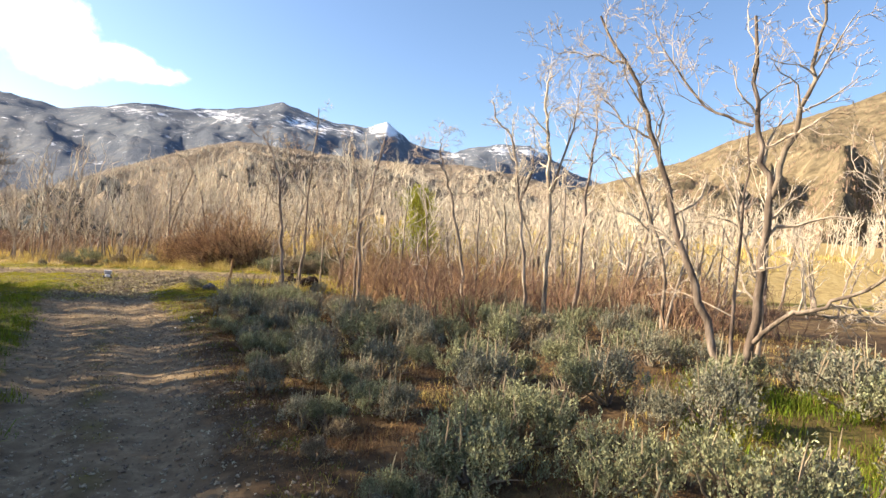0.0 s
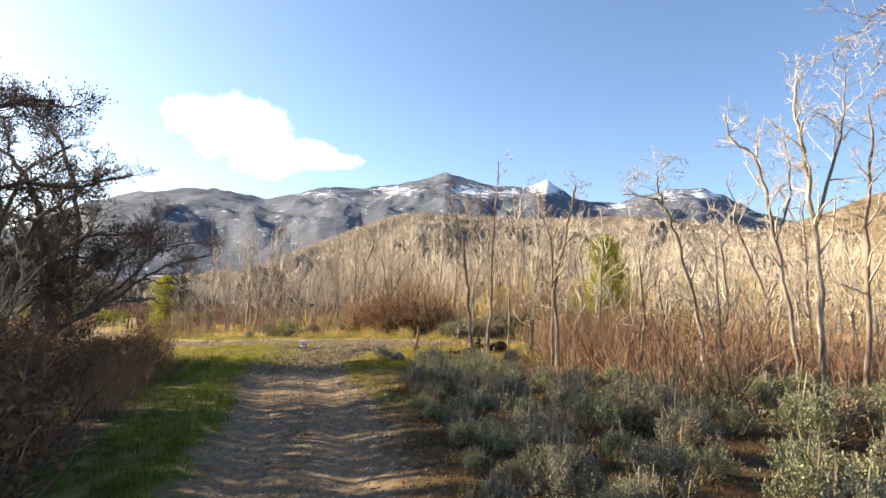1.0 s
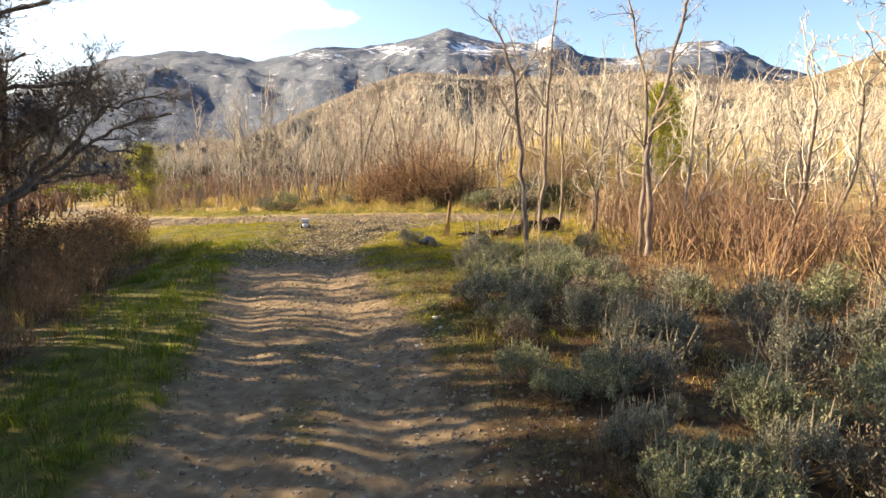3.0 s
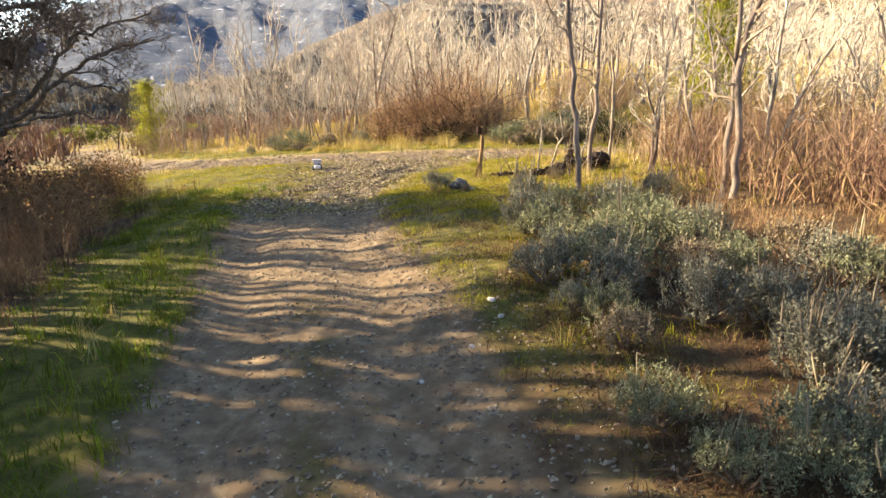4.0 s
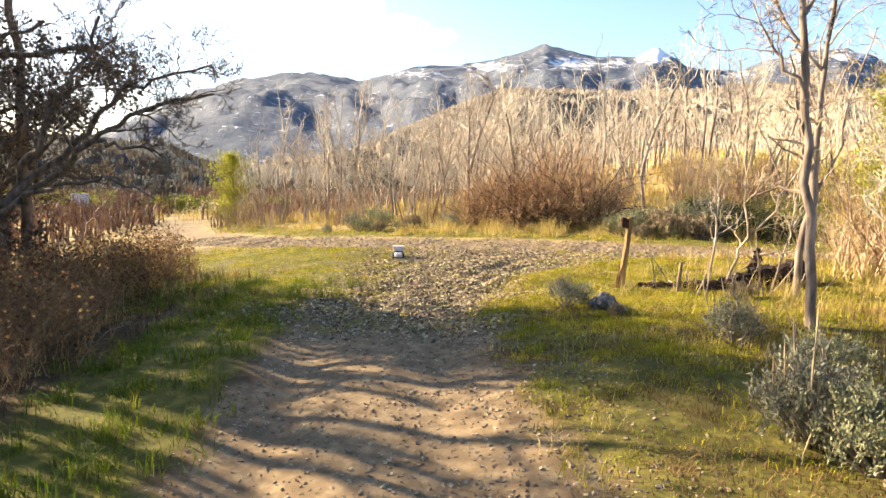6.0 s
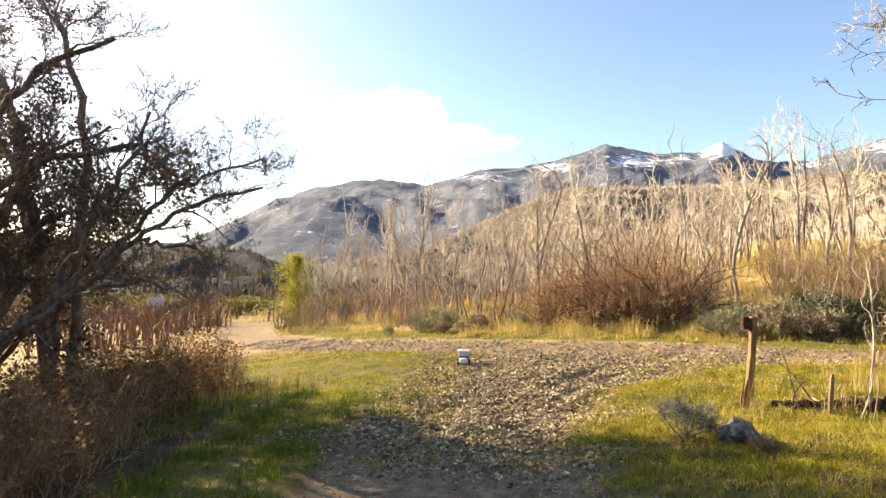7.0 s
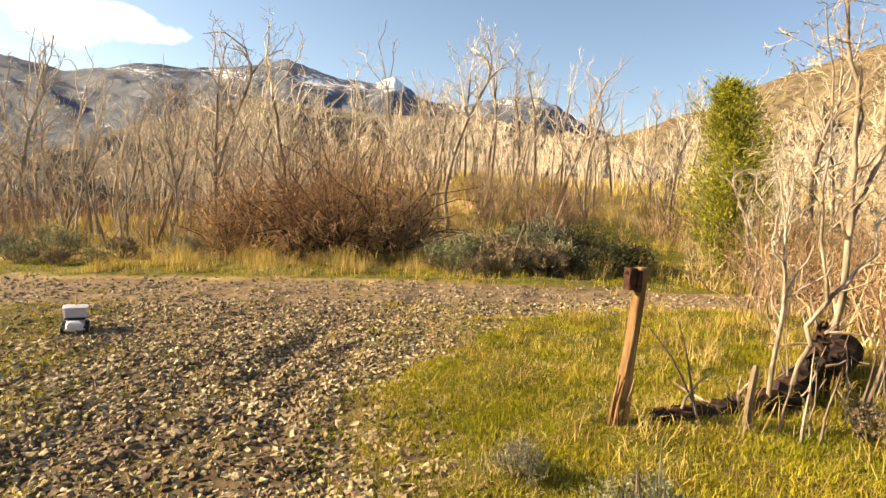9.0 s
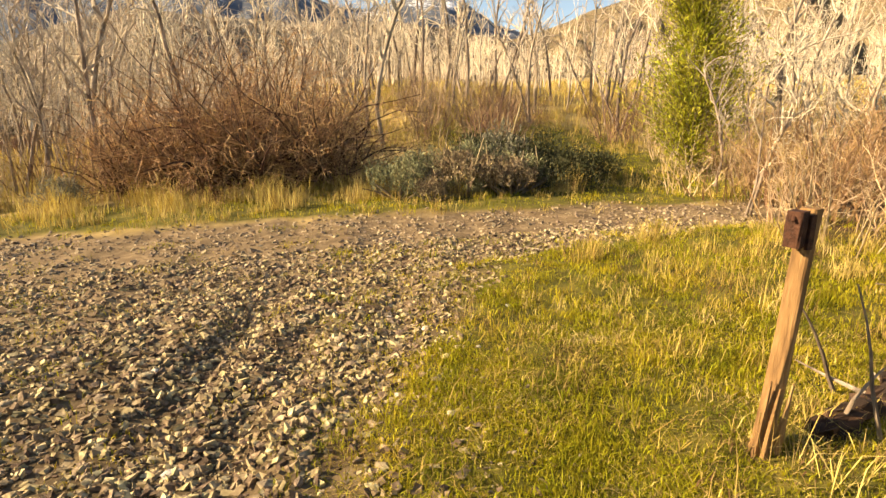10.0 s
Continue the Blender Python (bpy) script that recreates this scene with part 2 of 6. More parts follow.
TY = [-12, 3.8, 7.3, 10.5, 12.0, 13.5, 16.0, 18.0]
TL = [5.0, -2.1, -3.95, -5.45, -6.4, -7.2, -8.2, -8.6]
TR = [6.8, -0.65, -1.95, -3.2, -3.9, -4.7, -5.6, -5.9]
FY, FR = [15.5, 16.9, 18.6, 20.2, 21.2, 21.8, 22.2], [-5.5, -5.7, -5.85, -5.2, -4.4, -2.6, 3.0]
RX = [-60, -38, -27, -21, -14.5, -10, -6, -1.2, 6, 40]
RN = [60, 44, 30.5, 25.6, 23.2, 22.3, 21.6, 21.7, 22.0, 24.0]
RF = [66, 50, 35, 28.6, 25.4, 24.6, 24.2, 23.6, 23.5, 25.5]


def track(x, y):
    """0 to 1: the worn track that comes up to the crossing."""
    l, r = np.interp(y, TY, TL), np.interp(y, TY, TR)
    e = 0.26 * wobble(x, y, 0.6) + 0.12 * wobble(x, y, 0.21, 9.0)
    return smooth(-0.3, 0.3, x - l + e) * smooth(-0.45, 0.45, r - x + e) * (1 - smooth(16.5, 18.0, y))


def crossing(x, y):
    """0 to 1: the stony fan and the road that runs across."""
    e = 0.3 * wobble(x, y, 0.8, 2.0)
    fan = smooth(14.8, 16.2, y) * smooth(-0.6, 0.45, np.interp(y, FY, FR) - x + e) * smooth(-1.5, 1.0, x - np.interp(y, [15, 18, 22], [-7.9, -8.3, -9.4]) + e) * (1 - smooth(22, 23, y))
    road = smooth(-0.3, 0.3, y - np.interp(x, RX, RN) + e) * smooth(-0.3, 0.3, np.interp(x, RX, RF) - y + e)
    return np.maximum(fan, road)


def worn(x, y):
    return np.maximum(track(x, y), crossing(x, y))


def ruts(x, y):
    """Depth of the wheel ruts through the loose stones."""
    cut = 0.0
    for at, deep, half in ((-8.35, 0.03, 0.14), (-7.75, 0.03, 0.12), (-7.1, 0.05, 0.13), (-6.6, 0.045, 0.12), (-6.05, 0.03, 0.12)):
        line = at + 0.17 * (y - 17) + 0.012 * (y - 17) ** 2 + 0.2 * wobble(0.3 * x, y, 0.45, at)
        cut = cut + deep * np.exp(-(((x - line) / half) ** 2)) - 0.35 * deep * np.exp(-(((x - line - 2.2 * half) / half) ** 2))
    return cut * (0.45 + 0.75 * smooth(-0.4, 0.5, wobble(x, y, 0.7, 15.0))) * smooth(15.2, 16.6, y) * (1 - smooth(20.0, 21.6, y))


def height(x, y):
    x, y = np.asarray(x, float), np.asarray(y, float)
    cx, cy = np.clip(x, -24, 7), np.clip(y, -4, 30)
    u, w = (cx + 6) / 8, (cy - 16) / 8
    z = -0.3522 + 0.6968 * u + 0.0937 * w - 0.1996 * u * u - 0.2584 * u * w - 0.0247 * w * w
    far = np.clip(y - 26, 0, 150)
    z = z + 0.055 * far * smooth(-24, -6, x) * smooth(0, 14, far) + 0.05 * np.clip(x - 7, 0, 90) * smooth(0, 8, x - 7)
    z = z - 0.03 * np.clip(-24 - x, 0, 60)
    z = z + 0.15 * np.clip(y - 25.4, 0, 11) * smooth(25.0, 27.5, y) * smooth(-6.5, -2.5, x)
    near = np.exp(-((x + 4) ** 2 + (y - 14) ** 2) / 900)
    off = 1 - worn(x, y)
    z = z + off * near * (0.07 + 0.05 * wobble(x, y, 1.6) + 0.02 * wobble(x, y, 0.45, 1.0))
    mid = (np.interp(y, TY, TL) + np.interp(y, TY, TR)) / 2
    half = (np.interp(y, TY, TR) - np.interp(y, TY, TL)) / 2
    s = (x - mid) / half
    rut = np.exp(-((np.abs(s) - 0.55) / 0.22) ** 2)
    z = z - track(x, y) * (0.05 * rut + 0.006 * wobble(x, y, 0.3, 3.0))
    z = z + crossing(x, y) * near * (0.014 * wobble(x, y, 0.22, 4.0) + 0.03 * wobble(x - 0.16 * y, 0.15 * y, 0.3, 5.0) - ruts(x, y))
    return z + (1 - near) * 0.12 * wobble(x, y, 9.0, 6.0)


def on(x, y, sink=0.0):
    return (x, y, float(height(x, y)) - sink)


def greenness(x, y):
    """0 to 1: where short green grass grows."""
    l, r = np.interp(y, TY, TL), np.interp(y, TY, TR)
    left = smooth(-2.4, -1.2, x - l) * (1 - smooth(-0.2, 0.4, x - l)) * (1 - smooth(19.5, 22, y))
    right = 0.85 * smooth(8.3, 11, y) * smooth(-0.3, 0.3, x - r) * (1 - smooth(0.9 + 1.8 * smooth(12, 14, y), 1.9 + 2.2 * smooth(12, 14, y), x - r)) * (1 - smooth(15.5, 17, y))
    meadow = smooth(15.0, 16.8, y) * smooth(-6.3, -5.6, x) * (1 - smooth(-1.8, 0.5, x)) * (1 - smooth(22, 22.6, y))
    bank = smooth(-0.3, 0.3, y - np.interp(x, RX, RF)) * (1 - smooth(1.6, 2.6, y - np.interp(x, RX, RF)))
    glade = smooth(-3.6, -2.6, x) * (1 - smooth(1.5, 3.5, x)) * smooth(23, 24, y) * (1 - smooth(30, 34, y))
    patch = smooth(-17, -14, x) * smooth(15, 17, y) * (1 - smooth(-8.8, -7.2, x)) * (1 - smooth(-0.4, 0.2, y - np.interp(x, RX, RN))) * 0.8
    rough = 0.6 * smooth(0.5, 3, x - r) * (1 - smooth(5, 7, y)) * smooth(2.2, 3.4, x)
    g = np.maximum.reduce([left, right, meadow, bank, glade, patch, rough])
    return g * (1 - 0.85 * worn(x, y))


# ---- ground ----
def axis(a, b, step, lo, hi, grow):
    inner = np.arange(a, b + 1e-6, step)
    out, s = [b], step
    while out[-1] < hi:
        s *= grow
        out.append(out[-1] + s)
    low, s = [a], step
    while low[-1] > lo:
        s *= grow
        low.append(low[-1] - s)
    return np.concatenate([low[:0:-1], inner, out[1:]])


def ground_material():
    m = bpy.data.materials.new("trail_ground")
    m.use_nodes = True
    nt = m.node_tree
    shader = nt.nodes["Principled BSDF"]
    co = nt.nodes.new("ShaderNodeTexCoord").outputs["Object"]
    zone = nt.nodes.new("ShaderNodeVertexColor")
    zone.layer_name = "zone"
    sep = nt.nodes.new("ShaderNodeSeparateColor")
    nt.links.new(zone.outputs[0], sep.inputs[0])

    def layer(colours, scale, detail=6.0):
        r = ramp(nt, colours)
        nt.links.new(tex(nt, co, scale, detail, 0.68), r.inputs[0])
        return r.outputs[0]

    soil = layer([(0.03, 0.019, 0.011), (0.072, 0.046, 0.024), (0.15, 0.1, 0.048)], 9)
    dry = layer([(0.22, 0.15, 0.06), (0.36, 0.27, 0.11), (0.45, 0.36, 0.18)], 3)
    green = layer([(0.042, 0.042, 0.01), (0.095, 0.09, 0.018), (0.2, 0.165, 0.04)], 5)
    dirt = layer([(0.097, 0.068, 0.039), (0.172, 0.125, 0.074), (0.305, 0.234, 0.142)], 7, 12.0)

    def blend(fac, a, b, edge):
        e = nt.nodes.new("ShaderNodeMath")
        e.operation = "MULTIPLY_ADD"
        nt.links.new(tex(nt, co, edge, 5.0), e.inputs[0])
        e.inputs[1].default_value = 1.1
        nt.links.new(fac, e.inputs[2])
        mr = nt.nodes.new("ShaderNodeMapRange")
        mr.inputs[1].default_value, mr.inputs[2].default_value = 0.78, 1.35
        nt.links.new(e.outputs[0], mr.inputs[0])
        mix = nt.nodes.new("ShaderNodeMix")
        mix.data_type = "RGBA"
        nt.links.new(mr.outputs[0], mix.inputs[0])
        nt.links.new(a, mix.inputs[6])
        nt.links.new(b, mix.inputs[7])
        return mix.outputs[2]

    c = blend(sep.outputs[2], soil, dry, 2.0)
    c = blend(sep.outputs[1], c, green, 2.5)
    c = blend(sep.outputs[0], c, dirt, 4.0)
    grit = layer([(0.035, 0.025, 0.014), (0.085, 0.062, 0.035), (0.18, 0.138, 0.08)], 12, 10.0)
    c = blend(zone.outputs["Alpha"], c, grit, 3.0)
    nt.links.new(c, shader.inputs["Base Color"])
    shader.inputs["Roughness"].default_value = 0.95
    shader.inputs["Specular IOR Level"].default_value = 0.15
    b = nt.nodes.new("ShaderNodeBump")
    b.inputs["Strength"].default_value, b.inputs["Distance"].default_value = 0.35, 0.02
    nt.links.new(tex(nt, co, 31, 8.0, 0.72), b.inputs["Height"])
    nt.links.new(b.outputs[0], shader.inputs["Normal"])
    return m


xs, ys = axis(-13, 6, 0.09, -4800, 4800, 1.16), axis(0, 27, 0.1, -4800, 4800, 1.16)
gx, gy = np.meshgrid(xs, ys)
geo = Geo()
nx, ny = len(xs), len(ys)
i, j = np.meshgrid(np.arange(ny - 1), np.arange(nx - 1), indexing="ij")
geo.add(np.stack([gx, gy, height(gx, gy)], -1), None, np.stack([i * nx + j, i * nx + j + 1, (i + 1) * nx + j + 1, (i + 1) * nx + j], -1).reshape(-1, 4))
ground_mesh = geo.mesh("ground", ground_material(), True)
layer = ground_mesh.color_attributes.new("zone", "FLOAT_COLOR", "POINT")
gr = greenness(gx, gy)
mid = (np.interp(gy, TY, TL) + np.interp(gy, TY, TR)) / 2
moss = 0.55 * np.exp(-(((gx - mid) / 0.28) ** 2)) * smooth(-0.3, 0.35, wobble(gx, gy, 0.55, 21.0)) * smooth(1, 3, gy) * (1 - smooth(11, 13, gy))
gr = np.maximum(gr, moss)
dryness = np.maximum(smooth(20, 26, gy), smooth(3, 10, np.hypot(gx + 4, gy - 14) - 14)) * 0.8 + 0.25 * (wobble(gx, gy, 2.5, 8) > 0.2)
layer.data.foreach_set("color", np.stack([worn(gx, gy) - moss, gr * 0.9, np.clip(dryness, 0, 1), crossing(gx, gy) * (1 - smooth(19.6, 21.4, gy)) * 0.85], -1).astype(np.float32).ravel())
ground = tagged(new("ground", ground_mesh), "brown earth with a worn dirt track, gravel crossing and grassy verges", "ground", kind="structure")


# ---- mountains ----
def mountain_material(name, colours, scale, snow=None, strength=0.6):
    m = bpy.data.materials.new(name)
    m.use_nodes = True
    nt = m.node_tree
    shader = nt.nodes["Principled BSDF"]
    co = nt.nodes.new("ShaderNodeTexCoord").outputs["Object"]
    r = ramp(nt, colours)
    nt.links.new(tex(nt, co, scale, 8.0, 0.65), r.inputs[0])
    colour = r.outputs[0]
    if snow:
        drift = nt.nodes.new("ShaderNodeVertexColor")
        drift.layer_name = "drift"
        sep = nt.nodes.new("ShaderNodeSeparateColor")
        nt.links.new(drift.outputs[0], sep.inputs[0])
        d = nt.nodes.new("ShaderNodeMath")
        d.operation = "MULTIPLY_ADD"
        nt.links.new(tex(nt, co, scale * 1.1, 9.0, 0.78, stretch=(1, 1, 2.2)), d.inputs[0])
        d.inputs[1].default_value = 4.2
        nt.links.new(sep.outputs[0], d.inputs[2])
        e = nt.nodes.new("ShaderNodeMapRange")
        e.inputs[1].default_value, e.inputs[2].default_value = 2.5, 2.75
        nt.links.new(d.outputs[0], e.inputs[0])
        mix = nt.nodes.new("ShaderNodeMix")
        mix.data_type = "RGBA"
        nt.links.new(e.outputs[0], mix.inputs[0])
        nt.links.new(colour, mix.inputs[6])
        mix.inputs[7].default_value = (0.82, 0.85, 0.9, 1)
        colour = mix.outputs[2]
    nt.links.new(colour, shader.inputs["Base Color"])
    shader.inputs["Roughness"].default_value = 1.0
    shader.inputs["Specular IOR Level"].default_value = 0.05
    bp = nt.nodes.new("ShaderNodeBump")
    bp.inputs["Strength"].default_value, bp.inputs["Distance"].default_value = strength, 0.25 / scale
    nt.links.new(tex(nt, co, scale * 3, 8.0, 0.65), bp.inputs["Height"])
    nt.links.new(bp.outputs[0], shader.inputs["Normal"])
    return m


SLOPES = {}
# snow fields of the range: bearing, height angle, half width, half height, depth
SNOW = [(-23, 9.2, 3.5, 0.35, 0.6), (-15.5, 10.1, 3.2, 0.5, 0.85), (-8.2, 10.5, 2.6, 0.55, 1.1), (-0.4, 11.1, 1.9, 0.85, 1.35), (-4, 10.4, 2.0, 0.4, 0.7), (6.5, 9.2, 1.8, 0.35, 0.8), (11.3, 10.1, 1.4, 0.5, 0.9), (14.6, 10.2, 1.6, 0.5, 1.15)]


def ridge(name, mat, label, az, el, r0, r1, eye, power, rough, seed, detail, steps=70, jag=0.0, turns=None):
    """A range of hills round the place: az and el give its skyline as seen from the eye, r0 and r1 its foot and crest."""
    a = np.radians(np.linspace(az[0], az[-1], turns or int((az[-1] - az[0]) * 6)))
    crest = np.tan(np.radians(np.interp(np.degrees(a), az, el))) * r1 + eye[2]
    rr = np.concatenate([np.linspace(0, 1, steps), np.linspace(1.05, 1.3, 4)])
    v = np.zeros((len(rr), len(a), 3))
    for k, s in enumerate(rr):
        r = r0 + (r1 - r0) * s
        x, y = eye[0] + np.sin(a) * r, eye[1] + np.cos(a) * r
        rise = s**power if s <= 1 else 1 - (s - 1) * 1.5
        amp = rough * max(0.0, min(1, 4 * s)) * (1 - min(1.0, s) ** 3) if s <= 1 else 0
        for m in range(len(a)):
            n = noise.ridged_multi_fractal(Vector((a[m] * r1 / detail + 0.35 * math.sin(7 * s + a[m] * 5), r / (detail * 1.5), seed)), 0.9, 2.1, 6, 1.0, 2.0) - 1.1
            top = noise.fractal(Vector((x[m], y[m], seed + 9)) / (detail * 0.3), 1.0, 2.0, 5) * jag if s > 0.85 else 0
            v[k, m] = x[m], y[m], -3 + (crest[m] + 3) * rise + amp * n + top - (0.35 * amp if s < 1 else 0)
    SLOPES[name] = v[:steps]
    g = Geo()
    n, c = len(rr), len(a)
    i, j = np.meshgrid(np.arange(n - 1), np.arange(c - 1), indexing="ij")
    g.add(v.reshape(-1, 3), None, np.stack([i * c + j, i * c + j + 1, (i + 1) * c + j + 1, (i + 1) * c + j], -1).reshape(-1, 4))
    me = g.mesh(name, mat, True)
    if mat.name == "hazed_far_rock":
        q = v - np.array(eye)
        va, ve = np.degrees(np.arctan2(q[..., 0], q[..., 1])), np.degrees(np.arctan2(q[..., 2], np.hypot(q[..., 0], q[..., 1])))
        deep = np.zeros_like(va)
        for a0, e0, ra, re, k in SNOW:
            deep = np.maximum(deep, 0.7 * k * np.exp(-((va - a0) / ra) ** 2 - ((ve - e0) / re) ** 2))
        at = me.color_attributes.new("drift", "FLOAT_COLOR", "POINT")
        at.data.foreach_set("color", np.stack([deep, deep, deep, np.ones_like(deep)], -1).astype(np.float32).ravel())
    return tagged(new(name, me), label, "mountain", kind="structure")


EYE = (-3.0, 9.0, 1.4)
# rock colours have the blue haze of distance mixed in
M_FAR = mountain_material("hazed_far_rock", [(0.075, 0.092, 0.122), (0.118, 0.135, 0.165), (0.18, 0.185, 0.196)], 0.02, True, 0.6)
M_TAN = mountain_material("dry_hillside", [(0.07, 0.056, 0.036), (0.17, 0.138, 0.085), (0.31, 0.25, 0.155)], 0.1, None, 0.9)
M_BROWN = mountain_material("brush_hillside", [(0.09, 0.072, 0.055), (0.18, 0.147, 0.112), (0.29, 0.24, 0.175)], 0.11, None, 0.9)
# dark brush, with the slope's shade painted into the colours as well
M_SHADE = mountain_material("shade_toned_brush", [(0.03, 0.036, 0.04), (0.055, 0.062, 0.065), (0.1, 0.1, 0.09)], 0.12, None, 0.9)
ridge("mountain_backdrop", M_FAR, "rocky mountain range coloured blue-grey for haze, with patches of spring snow", [-95, -75, -62, -57, -52, -47, -43.4, -39, -35, -31, -28.5, -25.8, -22, -19, -15.8, -12.3, -10.6, -8, -5.3, -2.5, -0.4, 2, 4, 6.5, 9, 11.5, 14, 16.5, 18.5, 21, 24, 40, 70, 100],
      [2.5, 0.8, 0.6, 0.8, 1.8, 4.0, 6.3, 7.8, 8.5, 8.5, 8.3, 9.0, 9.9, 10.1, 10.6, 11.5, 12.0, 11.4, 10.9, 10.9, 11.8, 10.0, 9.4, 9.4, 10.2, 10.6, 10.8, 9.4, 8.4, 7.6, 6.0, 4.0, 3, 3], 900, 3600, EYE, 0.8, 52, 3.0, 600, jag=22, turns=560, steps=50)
ridge("hill_right_backdrop", M_TAN, "sunlit tan hillside with rocky outcrops", [12, 16, 19.2, 22.5, 26.3, 29, 34.3, 40.6, 47, 60, 80, 100, 130], [2.0, 5.4, 6.9, 7.7, 9.2, 10.2, 12.6, 14.6, 16.5, 17, 15, 12, 8], 90, 760, EYE, 1.1, 15, 7.0, 90, jag=3.0, steps=60, turns=420)
ridge("hill_middle_backdrop", M_BROWN, "brown brush-covered foothill below the mountains", [-40, -32.8, -29, -26.6, -22.5, -19.2, -14.3, -11, -4.4, 3, 9, 14, 18.6, 23, 30], [-0.4, 0.4, 1.6, 2.9, 4.9, 6.5, 8.2, 8.2, 8.0, 8.2, 8.4, 7.9, 7.0, 5.2, 2.4], 110, 520, EYE, 0.95, 16, 11.0, 90, jag=1.6)
ridge("hill_dark_backdrop", M_SHADE, "dark brush-covered slope with its shade in the colour", [-100, -80, -62, -54.5, -47.3, -44.7, -41.5, -36, -31.5, -29.4, -26.9, -24.5, -22], [3, 2.5, 2.2, 1.9, 1.6, 1.1, -0.2, -1.0, -0.9, 1.8, 1.4, -0.8, -1.2], 75, 210, EYE, 0.8, 3, 15.0, 40, jag=1.2, steps=34, turns=300)


# ---- cloud ----
def cloud_material():
    m = bpy.data.materials.new("cloud_white")
    m.use_nodes = True
    nt = m.node_tree
    nt.nodes.remove(nt.nodes["Principled BSDF"])
    co = nt.nodes.new("ShaderNodeTexCoord").outputs["UV"]
    sep = nt.nodes.new("ShaderNodeSeparateXYZ")
    nt.links.new(co, sep.inputs[0])
    glow = nt.nodes.new("ShaderNodeEmission")
    glow.inputs[0].default_value, glow.inputs[1].default_value = (1.0, 0.98, 0.96, 1), 1.25
    clear = nt.nodes.new("ShaderNodeBsdfTransparent")
    add = nt.nodes.new("ShaderNodeMath")
    add.operation = "MULTIPLY_ADD"
    nt.links.new(tex(nt, co, 3.5, 6.0, 0.62), add.inputs[0])
    add.inputs[1].default_value = 1.5
    nt.links.new(sep.outputs[2], add.inputs[2])
    col = nt.nodes.new("ShaderNodeVertexColor")
    col.layer_name = "thick"
    s2 = nt.nodes.new("ShaderNodeSeparateColor")
    nt.links.new(col.outputs[0], s2.inputs[0])
    nt.links.new(s2.outputs[0], add.inputs[2])
    mr = nt.nodes.new("ShaderNodeMapRange")
    mr.inputs[1].default_value, mr.inputs[2].default_value, mr.interpolation_type = 0.65, 1.85, 'SMOOTHSTEP'
    nt.links.new(add.outputs[0], mr.inputs[0])
    mix = nt.nodes.new("ShaderNodeMixShader")
    nt.links.new(mr.outputs[0], mix.inputs[0])
    nt.links.new(clear.outputs[0], mix.inputs[1])
    nt.links.new(glow.outputs[0], mix.inputs[2])
    nt.links.new(mix.outputs[0], nt.nodes["Material Output"].inputs[0])
    return m


def cloud(mat, az0, az1, el0, el1, blobs, dist=4400):
    n, c = 26, 44
    az, el = np.meshgrid(np.linspace(az0, az1, c), np.linspace(el0, el1, n))
    thick = np.full_like(az, -1.2)
    for a, e, ra, re in blobs:
        thick = np.maximum(thick, 1.05 - ((az - a) / ra) ** 2 - ((el - e) / re) ** 2)
    thick = np.clip(thick, -1.2, 1) * 0.8
    ar, er = np.radians(az), np.radians(el)
    r = dist - 200 * np.clip(thick, 0, 1)
    v = np.stack([EYE[0] + np.sin(ar) * np.cos(er) * r, EYE[1] + np.cos(ar) * np.cos(er) * r, np.sin(er) * r], -1)
    g = Geo()
    i, j = np.meshgrid(np.arange(n - 1), np.arange(c - 1), indexing="ij")
    g.add(v.reshape(-1, 3), None, np.stack([i * c + j, i * c + j + 1, (i + 1) * c + j + 1, (i + 1) * c + j], -1).reshape(-1, 4))
    me = g.mesh("cloud", mat, True)
    at = me.color_attributes.new("thick", "FLOAT_COLOR", "POINT")
    at.data.foreach_set("color", np.stack([thick, thick, thick, np.ones_like(thick)], -1).astype(np.float32).ravel())
    uv = me.uv_layers.new(name="UVMap")
    idx = np.zeros(len(me.loops), np.int32)
    me.loops.foreach_get("vertex_index", idx)
    flat = np.stack([(az - az0) / 10, (el - el0) / 10], -1).reshape(-1, 2)
    uv.data.foreach_set("uv", flat[idx].astype(np.float32).ravel())
    return tagged(new("cloud_backdrop", me), "bright white ragged cloud in the sky", "cloud", kind="structure")


M_CLOUD = cloud_material()
cloud(M_CLOUD, -48, -10, 4, 26, [(-31.2, 14.6, 5.0, 3.2), (-28.5, 12.6, 4.2, 2.4), (-25, 12.9, 3.6, 1.6), (-21.5, 12.6, 2.6, 1.0), (-34.5, 15.2, 3.6, 2.2)])


# ---- trees ----
UP = np.array([0, 0, 1.0])


def limb_path(p, d, length, n, bend, lift, rng):
    """A wandering line of n pieces from p along d."""
    pts, d = [np.array(p, float)], np.array(d, float)
    for _ in range(n):
        d = unit(d + rng.normal(size=3) * bend + UP * lift)
        pts.append(pts[-1] + d * length / n)
    return np.array(pts)


def side_way(d, angle, rng):
    a = unit(np.cross(d, rng.normal(size=3)))
    return unit(d * math.cos(angle) + a * math.sin(angle))


